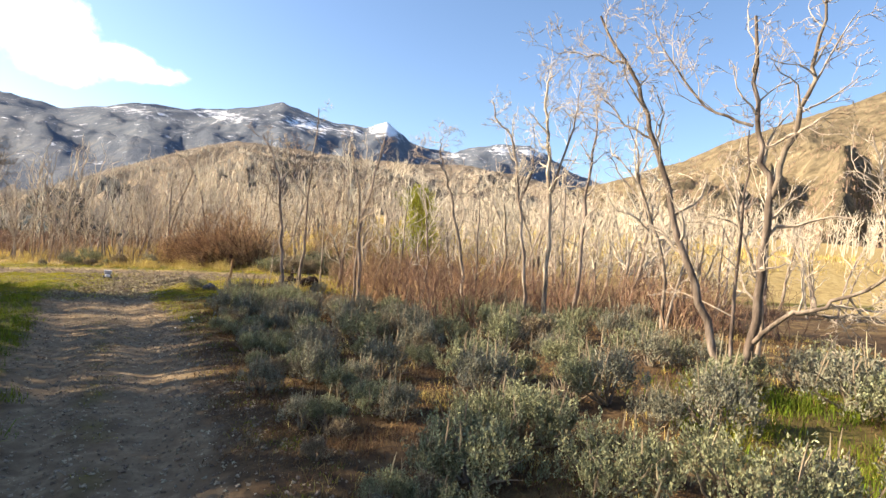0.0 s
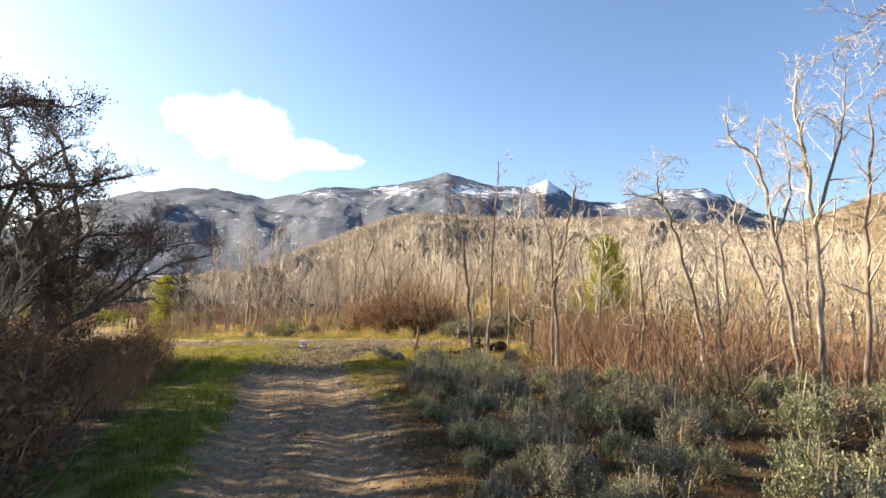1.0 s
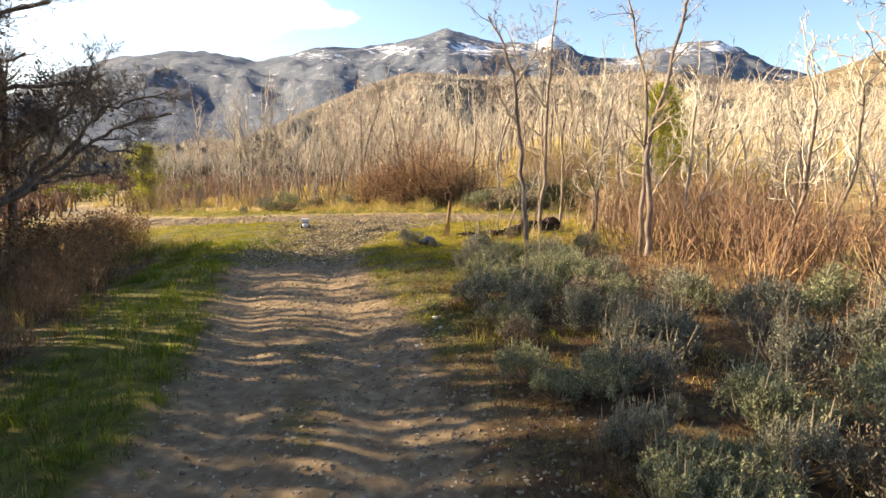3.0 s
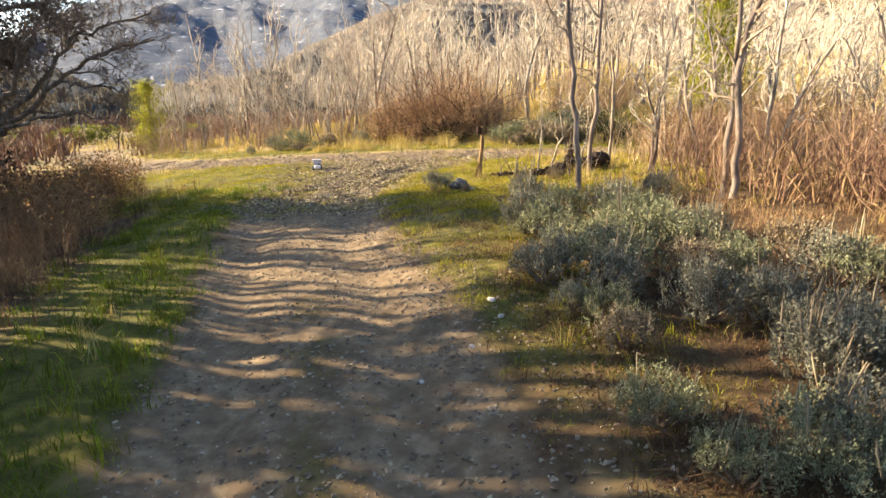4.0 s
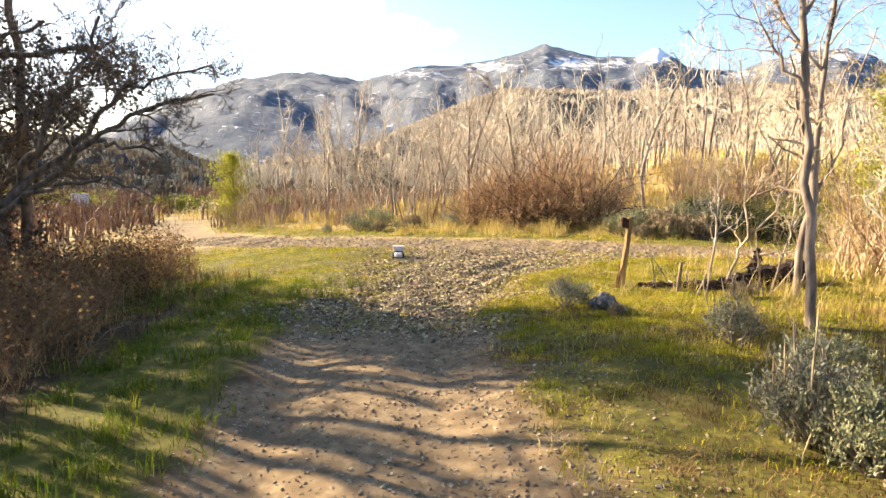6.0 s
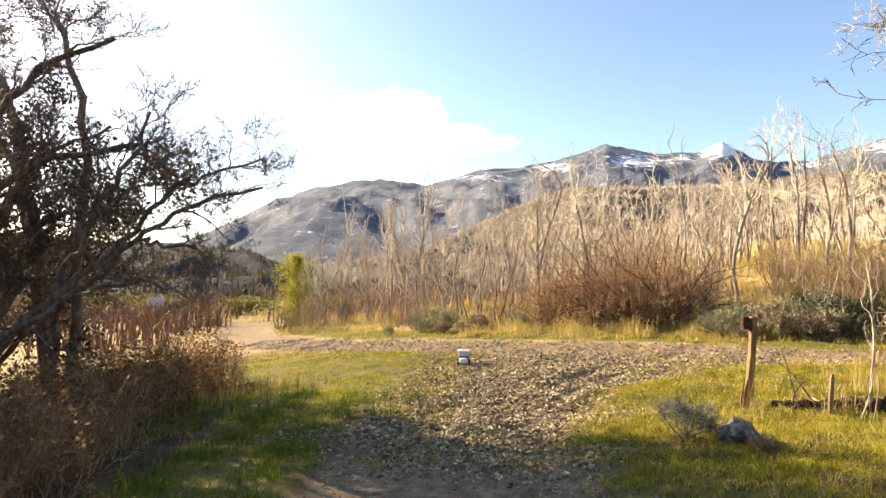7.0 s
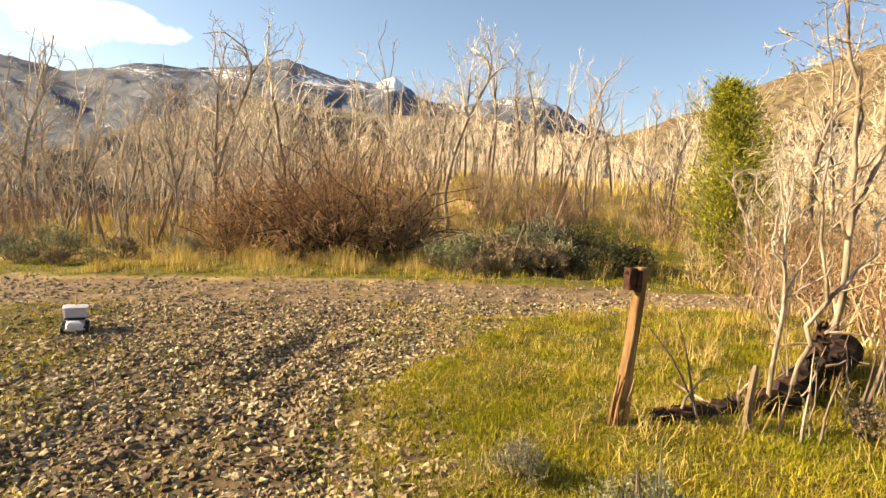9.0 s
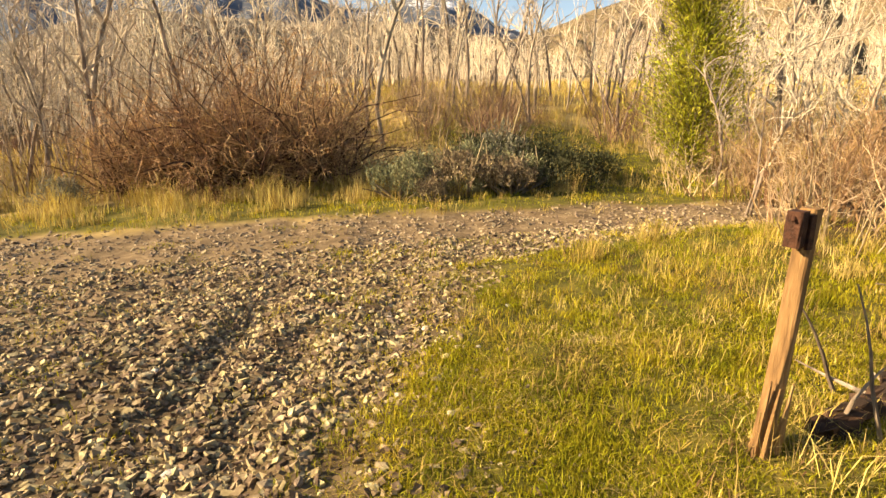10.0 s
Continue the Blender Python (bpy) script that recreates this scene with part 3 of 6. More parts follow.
def boughs(geo, pts, radii, count, reach, depth, rng, first=0.3, spread=(0.5, 0.95), bend=0.22, lift=0.06, tips=None, fork=3, fine=0.0016):
    """Side limbs along a limb, and theirs in turn."""
    n = len(pts) - 1
    for c in range(count):
        f = first + (1 - first) * (c + rng.uniform(0.1, 0.9)) / count
        k = min(n - 1, int(f * n))
        w = f * n - k
        p = pts[k] * (1 - w) + pts[k + 1] * w
        r = max(fine, (radii[k] * (1 - w) + radii[k + 1] * w) * rng.uniform(0.45, 0.7))
        d = side_way(unit(pts[k + 1] - pts[k]), rng.uniform(*spread), rng)
        length = reach * rng.uniform(0.55, 1.15) * (1.15 - 0.6 * f)
        m = 5 if depth > 2 else (3 if depth > 1 else 2)
        path = limb_path(p, d, length, m, bend, lift, rng)
        rad = np.linspace(r, max(fine * 0.5, r * 0.3), m + 1)
        tube(geo, path, rad, 4 if r > 0.012 else 3)
        if tips is not None and depth <= 1:
            tips.append(path[1:])
        if depth > 1:
            boughs(geo, path, rad, fork, reach * 0.5, depth - 1, rng, 0.25, spread, bend, lift, tips, fork, fine)


def dead_tree(seed, tall, stems=1, thick=0.05, lean=0.1, count=9, depth=3):
    """Trunk and crown of a bare tree: crooked limbs that turn upwards like antlers, with short twigs."""
    rng = np.random.default_rng(seed)
    trunk, crown = Geo(), Geo()
    for s in range(stems):
        th = rng.uniform(0, 6.28)
        out = np.array([math.cos(th), math.sin(th), 0]) * (0.6 * lean + (0.13 if stems > 1 else 0)) * rng.uniform(0.4, 1.3)
        h = tall * (1 if s == 0 else rng.uniform(0.6, 0.95))
        path = limb_path((out[0] * 0.3, out[1] * 0.3, -0.1), unit(UP + out), h * 0.68, 8, 0.1, 0.05, rng)
        rad = 0.82 * thick * (1 if s == 0 else 0.75) * np.linspace(1, 0.45, 9) ** 0.8
        rad[0] *= 1.35
        tube(trunk, path, rad, 6)
        n = count + 1 if s == 0 else count - 2
        for c in range(n):
            f = 1.0 if c < 3 else 0.4 + 0.58 * (c - 3 + rng.uniform(0.1, 0.9)) / (n - 3)
            k = min(7, int(f * 8))
            p = path[8] if c < 3 else path[k]
            d = side_way(unit(path[k + 1] - path[k]), rng.uniform(0.12, 0.5) if c < 3 else rng.uniform(0.4, 0.95), rng)
            arm = limb_path(p, d, h * (rng.uniform(0.24, 0.38) if c < 3 else rng.uniform(0.14, 0.3)), 6, 0.34, 0.2, rng)
            ar = np.linspace(rad[k] * rng.uniform(0.5, 0.8), 0.007, 7)
            tube(crown, arm, ar, 4)
            boughs(crown, arm, ar, 5, tall * 0.11, depth - 1, rng, 0.2, (0.4, 1.0), 0.36, 0.16, None, 3, 0.0045)
    return trunk.mesh("trunk", M_DEAD, True), crown.mesh("crown", M_TWIG)


KINDS = [dead_tree(100 + k, (4.6, 4.2, 5.2, 3.7, 4.4, 4.9, 3.9, 4.5, 5.0, 3.5)[k], (1, 2, 1, 1, 3, 1, 2, 1, 1, 2)[k], (0.056, 0.05, 0.066, 0.044, 0.05, 0.06, 0.046, 0.056, 0.052, 0.04)[k], (0.06, 0.1, 0.1, 0.05, 0.12, 0.15, 0.1, 0.08, 0.05, 0.14)[k], (10, 8, 11, 9, 8, 12, 9, 10, 11, 8)[k]) for k in range(10)]
LIGHT = [dead_tree(150 + k, (4.4, 3.8, 4.9, 4.1, 4.6)[k], (1, 2, 1, 2, 1)[k], 0.055, 0.1, 8, 2) for k in range(5)]


def place_tree(k, x, y, turn, size, label="bare grey slender tree standing dead in dry grass", group="bare trees of the copse"):
    t = thing("bare_tree", on(x, y), label, "tree", group, turn, size)
    pair = LIGHT[k % 5] if y > 31.5 or x < -21 or x > 9 else KINDS[k]
    part("trunk", pair[0], None, t)
    part("crown", pair[1], None, t)
    return t


def shaped_tree(x, y, turn, stems, seed, label, reach=0.9, count=9, group="tall bare trees beside the track", bark=None, twig=None):
    """A bare tree with stems along given lines: (across, deep, up) in metres."""
    rng = np.random.default_rng(seed)
    t = thing("bare_tree", on(x, y), label, "tree", group, turn)
    crown = Geo()
    for r0, line in stems:
        g = Geo()
        line = np.array(line, float)
        s = np.linspace(0, len(line) - 1, len(line) * 3)
        pts = np.stack([np.interp(s, np.arange(len(line)), line[:, c]) for c in range(3)], 1)
        pts[1:-1] = pts[1:-1] * 0.5 + (pts[:-2] + pts[2:]) * 0.25
        pts[1:] += rng.normal(size=(len(pts) - 1, 3)) * 0.018
        rad = r0 * 0.68 * np.linspace(1, 0.22, len(pts)) ** 0.8
        tube(g, pts, rad, 7)
        part("trunk", g, bark or M_DEAD, t, smooth=True)
        boughs(crown, pts, rad, count + 4, reach, 4, rng, 0.25, (0.45, 1.1), 0.28, 0.05, None, 3, 0.0035)
    part("crown", crown, twig or (M_TWIG if y < 15 else M_TWIGWARM), t)
    return t


shaped_tree(4.0, 5.65, -34, [
    (0.07, [(-0.12, 0, -0.1), (-0.38, 0.08, 0.73), (-0.62, 0.14, 1.26), (-0.8, 0.2, 1.84), (-1.1, 0.26, 2.6), (-1.3, 0.3, 3.2), (-1.53, 0.34, 3.58), (-1.9, 0.4, 4.2)]),
    (0.075, [(0.03, 0.05, -0.1), (0.1, 0.1, 0.85), (0.08, 0.1, 1.5), (0.14, 0.1, 2.1), (-0.03, 0.1, 2.55), (-0.1, 0.1, 3.1), (-0.18, 0.1, 3.9)]),
    (0.05, [(0.13, 0.1, 2.0), (0.24, 0.05, 2.6), (0.36, 0, 3.05), (0.38, 0, 3.5), (0.5, 0, 4.1)]),
    (0.04, [(0.1, 0.05, 0.5), (0.35, -0.1, 0.85), (0.6, -0.2, 0.95), (0.95, -0.25, 1.15), (1.25, -0.3, 1.5), (1.5, -0.3, 1.75)]),
    (0.025, [(0.35, -0.1, 0.85), (0.8, -0.1, 0.9), (1.2, -0.1, 0.87)]),
    (0.035, [(-0.1, 0.3, -0.1), (-0.1, 0.35, 0.9), (-0.1, 0.4, 1.9), (-0.13, 0.4, 2.8)]),
    (0.022, [(-1.53, 0.34, 3.58), (-1.9, 0.4, 3.72), (-2.4, 0.5, 3.82)]),
    (0.022, [(-1.12, 0.26, 2.65), (-1.5, 0.3, 2.9), (-1.8, 0.3, 3.2)]),
    (0.025, [(-0.1, 0.1, 2.75), (-0.57, 0.1, 2.95), (-0.95, 0.1, 3.4), (-1.2, 0.1, 3.9)])],
    11, "tall bare multi-stemmed tree with dark lower bark among sagebrush", 0.85, 6, bark=M_DARKBARK, twig=M_TWIGDIM)
shaped_tree(-2.3, 16.1, -5, [
    (0.075, [(0, 0, -0.1), (-0.1, 0, 0.9), (-0.26, 0.05, 2.0), (-0.36, 0, 3.1), (-0.62, 0, 3.7), (-0.92, 0, 4.25)]),
    (0.03, [(-0.36, 0, 3.0), (-0.1, 0.1, 3.5), (0.05, 0.1, 3.9)]),
    (0.03, [(-0.3, 0, 2.3), (-0.62, 0, 2.7), (-0.8, -0.05, 3.1)])], 12, "bare tree with a kinked weathered trunk beside the track", 0.8, 7)
shaped_tree(-0.3, 15.3, -5, [
    (0.08, [(0.05, 0, -0.1), (0.02, 0, 0.9), (-0.1, 0.05, 2.0), (0.1, 0, 2.7), (0.3, 0, 3.9), (0.36, 0, 4.3)]),
    (0.06, [(-0.06, 0.05, -0.1), (-0.1, 0.1, 1.4), (-0.13, 0.1, 2.7), (-0.4, 0.1, 3.6), (-0.55, 0.1, 4.2)])], 13, "twin-stemmed bare tree with dark lower bark", 0.8, 9)
shaped_tree(2.0, 11.4, -12, [
    (0.06, [(0.05, 0, -0.1), (-0.1, 0, 1.0), (-0.36, 0, 2.0), (-0.56, 0, 2.7), (-0.72, 0, 3.05), (-1.35, 0, 3.2)]),
    (0.03, [(-0.72, 0, 3.0), (-0.78, 0.1, 3.3), (-0.82, 0.1, 3.6)]),
    (0.04, [(0.2, 0.2, -0.1), (0.15, 0.2, 1.4), (0.05, 0.25, 2.6)])], 14, "bare leaning tree with a hooked pale top", 0.7, 7)
shaped_tree(3.6, 11.4, -14, [
    (0.075, [(0.05, 0, -0.1), (0.0, 0, 1.3), (-0.1, 0, 2.6), (-0.2, 0, 3.6), (-0.32, 0, 4.2), (-0.38, 0, 4.8), (-0.25, 0, 5.0)]),
    (0.045, [(-0.1, 0, 2.5), (0.15, 0.05, 3.4), (0.3, 0, 4.2), (0.34, 0, 5.0)])], 15, "tall bare tree with pale curling top branches", 0.9, 9)
shaped_tree(4.4, 11.8, -16, [(0.07, [(0, 0, -0.1), (0.04, 0, 1.4), (0.02, 0, 2.7), (0.1, 0, 3.8), (0.05, 0, 4.6)])], 16, "straight bare tree with pale weathered bark", 0.8, 11)
shaped_tree(-2.75, 18.3, 0, [
    (0.03, [(-0.1, 0, -0.1), (0.0, 0, 0.35), (0.14, 0, 0.75), (0.4, 0, 1.15), (0.62, 0, 1.6), (0.8, 0, 2.3), (1.1, 0, 3.1)]),
    (0.02, [(0.14, 0, 0.75), (0.05, 0.05, 1.3), (0.1, 0.1, 2.0), (-0.05, 0.1, 2.8)])], 17, "slender bare tree with pale forked stems leaning over a log", 0.6, 8)
shaped_tree(3.1, 10.9, -16, [(0.055, [(0, 0, -0.1), (-0.08, 0, 1.0), (-0.3, 0, 2.3), (-0.45, 0, 3.05), (-0.6, 0, 3.65), (-0.95, 0, 3.9), (-1.0, 0, 4.25)]), (0.03, [(-0.3, 0, 2.3), (-0.1, 0.05, 3.0), (-0.15, 0.1, 3.8)])], 21, "bare tree with a hooked pale top among shrubs", 0.7, 7)
shaped_tree(-1.62, 19.3, 0, [
    (0.05, [(0.0, 0, -0.1), (-0.02, 0, 0.7), (-0.05, 0, 1.5), (-0.1, 0, 2.3), (-0.3, 0, 3.0), (-0.5, 0, 3.9)]),
    (0.035, [(-0.03, 0, 1.2), (0.2, 0, 1.9), (0.3, 0.1, 2.8), (0.5, 0.1, 3.6)])], 19, "bare forked tree with pale bark behind a fallen log", 0.8, 8)
shaped_tree(-0.35, 19.4, 0, [
    (0.06, [(0.0, 0, -0.1), (0.05, 0, 0.8), (0.0, 0, 1.6), (0.15, 0, 2.6), (0.1, 0, 3.8)]),
    (0.05, [(-0.15, 0.1, -0.1), (-0.2, 0, 0.9), (-0.4, 0, 1.9), (-0.5, 0, 3.0)])], 20, "twin-stemmed bare tree with dark lower bark", 0.8, 8)
for x, y, k in ((-3.07, 18.16, 7), (-2.3, 18.2, 9)):
    t = thing("bare_sapling", on(x, y), "thin pale leafless sapling in dry grass", "sapling", "thin saplings by the log", 90 * k, 0.4)
    part("trunk", LIGHT[k % 5][0], None, t)
    part("crown", LIGHT[k % 5][1], None, t)
shaped_tree(-2.1, 17.75, 0, [
    (0.07, [(0.0, 0, -0.1), (0.02, 0, 1.0), (0.03, 0, 2.0), (0.0, 0, 2.75), (0.06, 0, 4.0), (0.1, 0, 5.5)]),
    (0.035, [(0.0, 0, 2.75), (-0.45, 0, 3.3), (-0.65, 0, 3.8), (-0.95, 0, 4.4)])], 18, "tall bare tree with orange-brown peeling bark", 0.8, 9)
for x, y, k, turn, size in ((-1.0, 18.2, 4, 40, 0.95), (0.0, 18.6, 1, 120, 1.0), (0.9, 18.0, 6, 250, 1.05), (2.4, 15.7, 9, 10, 0.9), (1.3, 13.8, 3, 80, 0.95), (5.6, 10.2, 1, 200, 1.05), (6.2, 13.0, 5, 300, 1.1), (0.6, 20.6, 7, 30, 0.95), (-0.3, 22.6, 9, 140, 0.8), (5.5, 7.5, 3, 20, 0.9), (6.8, 6.0, 6, 70, 1.0), (1.5, 25.4, 2, 15, 0.6), (2.6, 25.6, 8, 210, 0.6)):
    place_tree(k, x, y, turn, size)

# the copse behind the road
rng = np.random.default_rng(5)
spots = []


def scatter(count, box, ok, gap):
    made = 0
    for _ in range(count * 40):
        x, y = rng.uniform(box[0], box[1]), rng.uniform(box[2], box[3])
        if not ok(x, y) or any((x - a) ** 2 + (y - b) ** 2 < gap * gap for a, b in spots[-260:]):
            continue
        spots.append((x, y))
        place_tree(int(rng.integers(10)), x, y, rng.uniform(0, 360), (rng.uniform(1.08, 1.36) if rng.uniform() < 0.3 + 0.25 * float(wobble(x, y, 2.4, 7.0)) else rng.uniform(0.55, 0.98)) * (1.0 + 0.1 * (y > 34)))
        made += 1
        if made >= count:
            return


def front(x):
    return np.interp(x, [-22, -19, -15, -12, -9, -4, -2, 2.5, 4, 20], [29.6, 29.0, 28.4, 27.6, 28.6, 29.0, 32, 31, 17, 12])


scatter(95, (-22, -9.5, 27, 44), lambda x, y: y > front(x) and x > -22 + 0.25 * (y - 28), 0.62)
scatter(95, (-10, 1.5, 28, 48), lambda x, y: y > front(x), 0.6)
scatter(140, (2.5, 16, 11, 38), lambda x, y: y > front(x), 0.62)
# trees left of the track, mostly unseen, added to cast shade
scatter(34, (-22, -11.5, -1, 15), lambda x, y: y < 15 + 0.35 * (x + 12), 0.7)

# woods further up the slope
woods, wrng = Geo(), np.random.default_rng(9)
for _ in range(1000):
    x, y = wrng.uniform(-34, 60), wrng.uniform(46, 125)
    if x < -18 - 0.2 * (y - 42) or wrng.uniform() > 1.25 - y / 170:
        continue
    h = wrng.uniform(3.0, 5.4)
    path = limb_path(on(x, y, 0.1), UP, h, 4, 0.07, 0.02, wrng)
    rad = np.linspace(0.055, 0.012, 5)
    tube(woods, path, rad, 4)
    for f in range(14):
        k = int(wrng.integers(1, 4))
        d = side_way(UP, wrng.uniform(0.35, 0.8), wrng)
        tube(woods, limb_path(path[k], d, h * wrng.uniform(0.15, 0.36), 2, 0.15, 0.1, wrng), [0.026, 0.018, 0.01], 3)
tagged(new("far_woods", woods.mesh("far_woods", M_TWIG)), "bare grey-brown woods on the far slope", "trees", kind="stuff")


# scrub on the hillsides
def scrub(name, label, slope, count, lo, hi, tall, wide, mat, seed, per=7):
    rng = np.random.default_rng(seed)
    v = SLOPES[slope]
    n, c = v.shape[:2]
    i, j = rng.uniform(lo * (n - 2), hi * (n - 2), count), rng.uniform(0, c - 2, count)
    i0, j0 = i.astype(int), j.astype(int)
    fi, fj = (i - i0)[:, None], (j - j0)[:, None]
    p = (v[i0, j0] * (1 - fi) + v[i0 + 1, j0] * fi) * (1 - fj) + (v[i0, j0 + 1] * (1 - fi) + v[i0 + 1, j0 + 1] * fi) * fj
    p = np.repeat(p, per, 0) + np.stack([rng.normal(size=count * per) * 0.5, rng.normal(size=count * per) * 0.5, np.full(count * per, -0.3)], 1)
    g = Geo()
    blades(g, p, rng.uniform(tall[0], tall[1], len(p)), wide, 0.35, rng)
    return tagged(new(name, g.mesh(name, mat)), label, "scrub", kind="stuff")


scrub("hill_scrub", "bare grey-brown scrub on the foothill", "hill_middle_backdrop", 7500, 0.0, 0.85, (2.0, 4.5), 0.22, M_TWIG, 601)
scrub("slope_scrub", "scattered brown scrub on the tan hillside", "hill_right_backdrop", 11000, 0.0, 0.95, (1.2, 3.4), 0.3, M_SHRUB, 602, 5)
scrub("dark_scrub", "dark brush on the slope coloured for shade", "hill_dark_backdrop", 1800, 0.0, 1.0, (1.0, 2.6), 0.4, M_BUD, 603, 5)


# ---- oaks on the shaded side ----
def oak(x, y, turn, tall, stems, seed, count=8, size=1.0, bud=1.0, many=2, depth=4, first=0.28):
    rng = np.random.default_rng(seed)
    t = thing("oak_tree", on(x, y), "gnarled dark scrub oak with budding twigs over brown shrubs", "tree", "scrub oaks", turn, size)
    crown, buds, tips = Geo(), Geo(), []
    for r0, line in stems:
        g = Geo()
        line = np.array(line, float)
        s = np.linspace(0, len(line) - 1, len(line) * 3)
        pts = np.stack([np.interp(s, np.arange(len(line)), line[:, c]) for c in range(3)], 1)
        pts[1:-1] = pts[1:-1] * 0.5 + (pts[:-2] + pts[2:]) * 0.25
        pts[1:] += rng.normal(size=(len(pts) - 1, 3)) * 0.04
        rad = r0 * 0.8 * np.linspace(1, 0.22, len(pts)) ** 0.8
        tube(g, pts, rad, 7)
        part("trunk", g, M_OAK, t, smooth=True)
        boughs(crown, pts, rad, max(4, int(count * (1 if r0 > 0.055 else 0.45))), tall * 0.38 * (1 if r0 > 0.055 else 0.6), depth, rng, first, (0.35, 0.95), 0.32, 0.11, tips, 5 if depth > 3 else 7, 0.004 if depth > 3 else 0.008)
    pts = np.concatenate(tips)
    p = np.repeat(pts, many, 0) + rng.normal(size=(len(pts) * many, 3)) * (0.02 * many if depth > 3 else 0.07)
    leaves(buds, p, unit(rng.normal(size=p.shape) + UP * 0.6), rng.uniform(0.02, 0.045, len(p)) * bud, rng.uniform(0.012, 0.024, len(p)) * bud, rng)
    part("crown", crown, M_OAK, t)
    tagged(part("foliage", buds, M_BUD, t, "small grey-green opening leaf buds"), kind="stuff")
    return t


OAK_A = [(0.088, [(0, 0, -0.2), (0.65, 0, 1.16), (1.54, 0, 1.79), (2.25, 0, 2.23), (2.91, -0.1, 2.69), (3.42, -0.15, 3.19), (4.0, -0.1, 3.53), (4.83, 0, 3.76)]),
         (0.07, [(1.82, 0, 1.99), (2.54, 0.2, 2.74), (2.94, 0.35, 3.21), (3.24, 0.45, 3.66), (3.67, 0.5, 3.95), (4.7, 0.5, 4.22)]),
         (0.085, [(0.1, 0.1, -0.2), (1.09, 0.1, 1.49), (1.99, 0, 2.3), (2.46, -0.2, 2.79), (2.68, -0.35, 3.32), (3.2, -0.45, 4.01), (3.59, -0.5, 4.6)]),
         (0.05, [(1.91, 0, 2.0), (2.64, -0.2, 2.34), (3.27, -0.4, 2.43), (3.67, -0.5, 2.42), (4.17, -0.6, 2.2)]),
         (0.04, [(3.24, -0.1, 2.99), (3.64, -0.3, 2.94), (4.14, -0.4, 2.85), (4.44, -0.5, 2.72)])]
OAK_C = [(0.12, [(0.1, 0, -0.2), (0.3, 0, 1.6), (0.65, 0.1, 2.6), (1.28, 0, 3.4), (2.04, 0, 3.83), (3.4, -0.2, 3.99)]),
         (0.12, [(0, 0.1, -0.2), (0.1, 0.2, 2.0), (0.4, 0.3, 3.4), (0.94, 0.3, 4.4), (1.57, 0.3, 5.0), (2.78, 0.1, 5.45)]),
         (0.1, [(-0.1, 0, -0.2), (-0.1, -0.2, 2.2), (0.1, -0.3, 4.0), (0.6, -0.3, 5.3), (1.5, -0.4, 6.0)])]
OAK_B = [(0.12, [(0, 0, -0.2), (0.2, 0, 1.2), (0.5, 0.1, 2.4), (1.1, 0.2, 3.5), (1.5, 0.2, 4.4)]),
         (0.1, [(0.1, 0, -0.2), (0.6, -0.2, 1.0), (1.3, -0.4, 2.1), (2.1, -0.5, 3.0), (2.8, -0.6, 3.6)]),
         (0.1, [(-0.1, 0, -0.2), (-0.5, 0.1, 1.3), (-0.8, 0.2, 2.6), (-0.9, 0.2, 4.0)])]
oak(-14.6, 14.66, 24.7, 3.3, OAK_A, 31, 12, 1.0, 0.45, 1, 4, 0.46)
oak(-15.0, 14.5, 24.7, 3.5, OAK_C, 34, 10, 1.1, 0.45, 1, 4, 0.36)
oak(-16.8, 15.9, 24.7, 3.6, OAK_C, 35, 11, 1.0, 0.45, 1)
# oaks added near the left edge of view to shade the right verge
for x, y, turn, seed, size in ((-15.9, 15.2, 40, 86, 1.15), (-17.2, 16.4, 40, 71, 0.95), (-18.6, 15.9, 160, 72, 1.0), (-19.8, 16.7, 250, 73, 1.05)):
    oak(x, y, turn, 4.4, OAK_B, seed, 8, size, 2.2, 5, 3)
# unseen leafy oaks, added to shade the near track and sagebrush
for x, y, turn, seed, size in ((-11.4, 6.5, 200, 33, 1.15), (-9.9, 6.0, 200, 35, 1.1), (-9.6, 3.6, 160, 36, 1.1), (-9.2, 1.0, 190, 37, 1.15), (-14.8, 7.0, 75, 55, 1.5), (-14.4, 5.7, 300, 56, 1.6), (-12.8, 6.4, 130, 43, 1.4), (-12.4, 4.2, 20, 44, 1.4), (-12.0, 2.0, 310, 45, 1.4), (-11.4, -0.8, 240, 46, 1.35), (-12.4, 7.7, 260, 83, 1.3)):
    oak(x, y, turn, 4.4, OAK_B, seed, 8, size, 2.2, 3, 3)
# two more unseen oaks, added as shade casters
for x, y, turn, seed, size in ((-13.6, 6.9, 200, 38, 1.1), (-12.8, 8.4, 170, 42, 0.85)):
    oak(x, y, turn, 4.4, OAK_B, seed, 9, size, 1.0, 2)
# tall oaks with high crowns, added at or beyond the left edge for shade
for x, y, turn, seed, size in ((-14.4, 10.3, 30, 94, 1.3), (-15.2, 16.9, 180, 97, 1.35)):
    oak(x, y, turn, 3.4, OAK_C, seed, 8, size, 1.5, 2, 3, 0.72)
# straight-stemmed oaks deeper in the stand, unseen, added for their shadow stripes
OAK_S = [(0.2, [(0, 0, -0.2), (0.05, 0.1, 2.0), (-0.05, 0.15, 4.2), (0.1, 0.1, 6.2)]),
         (0.17, [(0.3, 0.5, -0.2), (0.5, 0.6, 2.0), (0.4, 0.7, 3.8), (0.6, 0.75, 5.6)]),
         (0.14, [(-0.2, -0.4, -0.2), (-0.5, -0.5, 2.0), (-0.6, -0.5, 4.0), (-0.6, -0.6, 5.4)])]
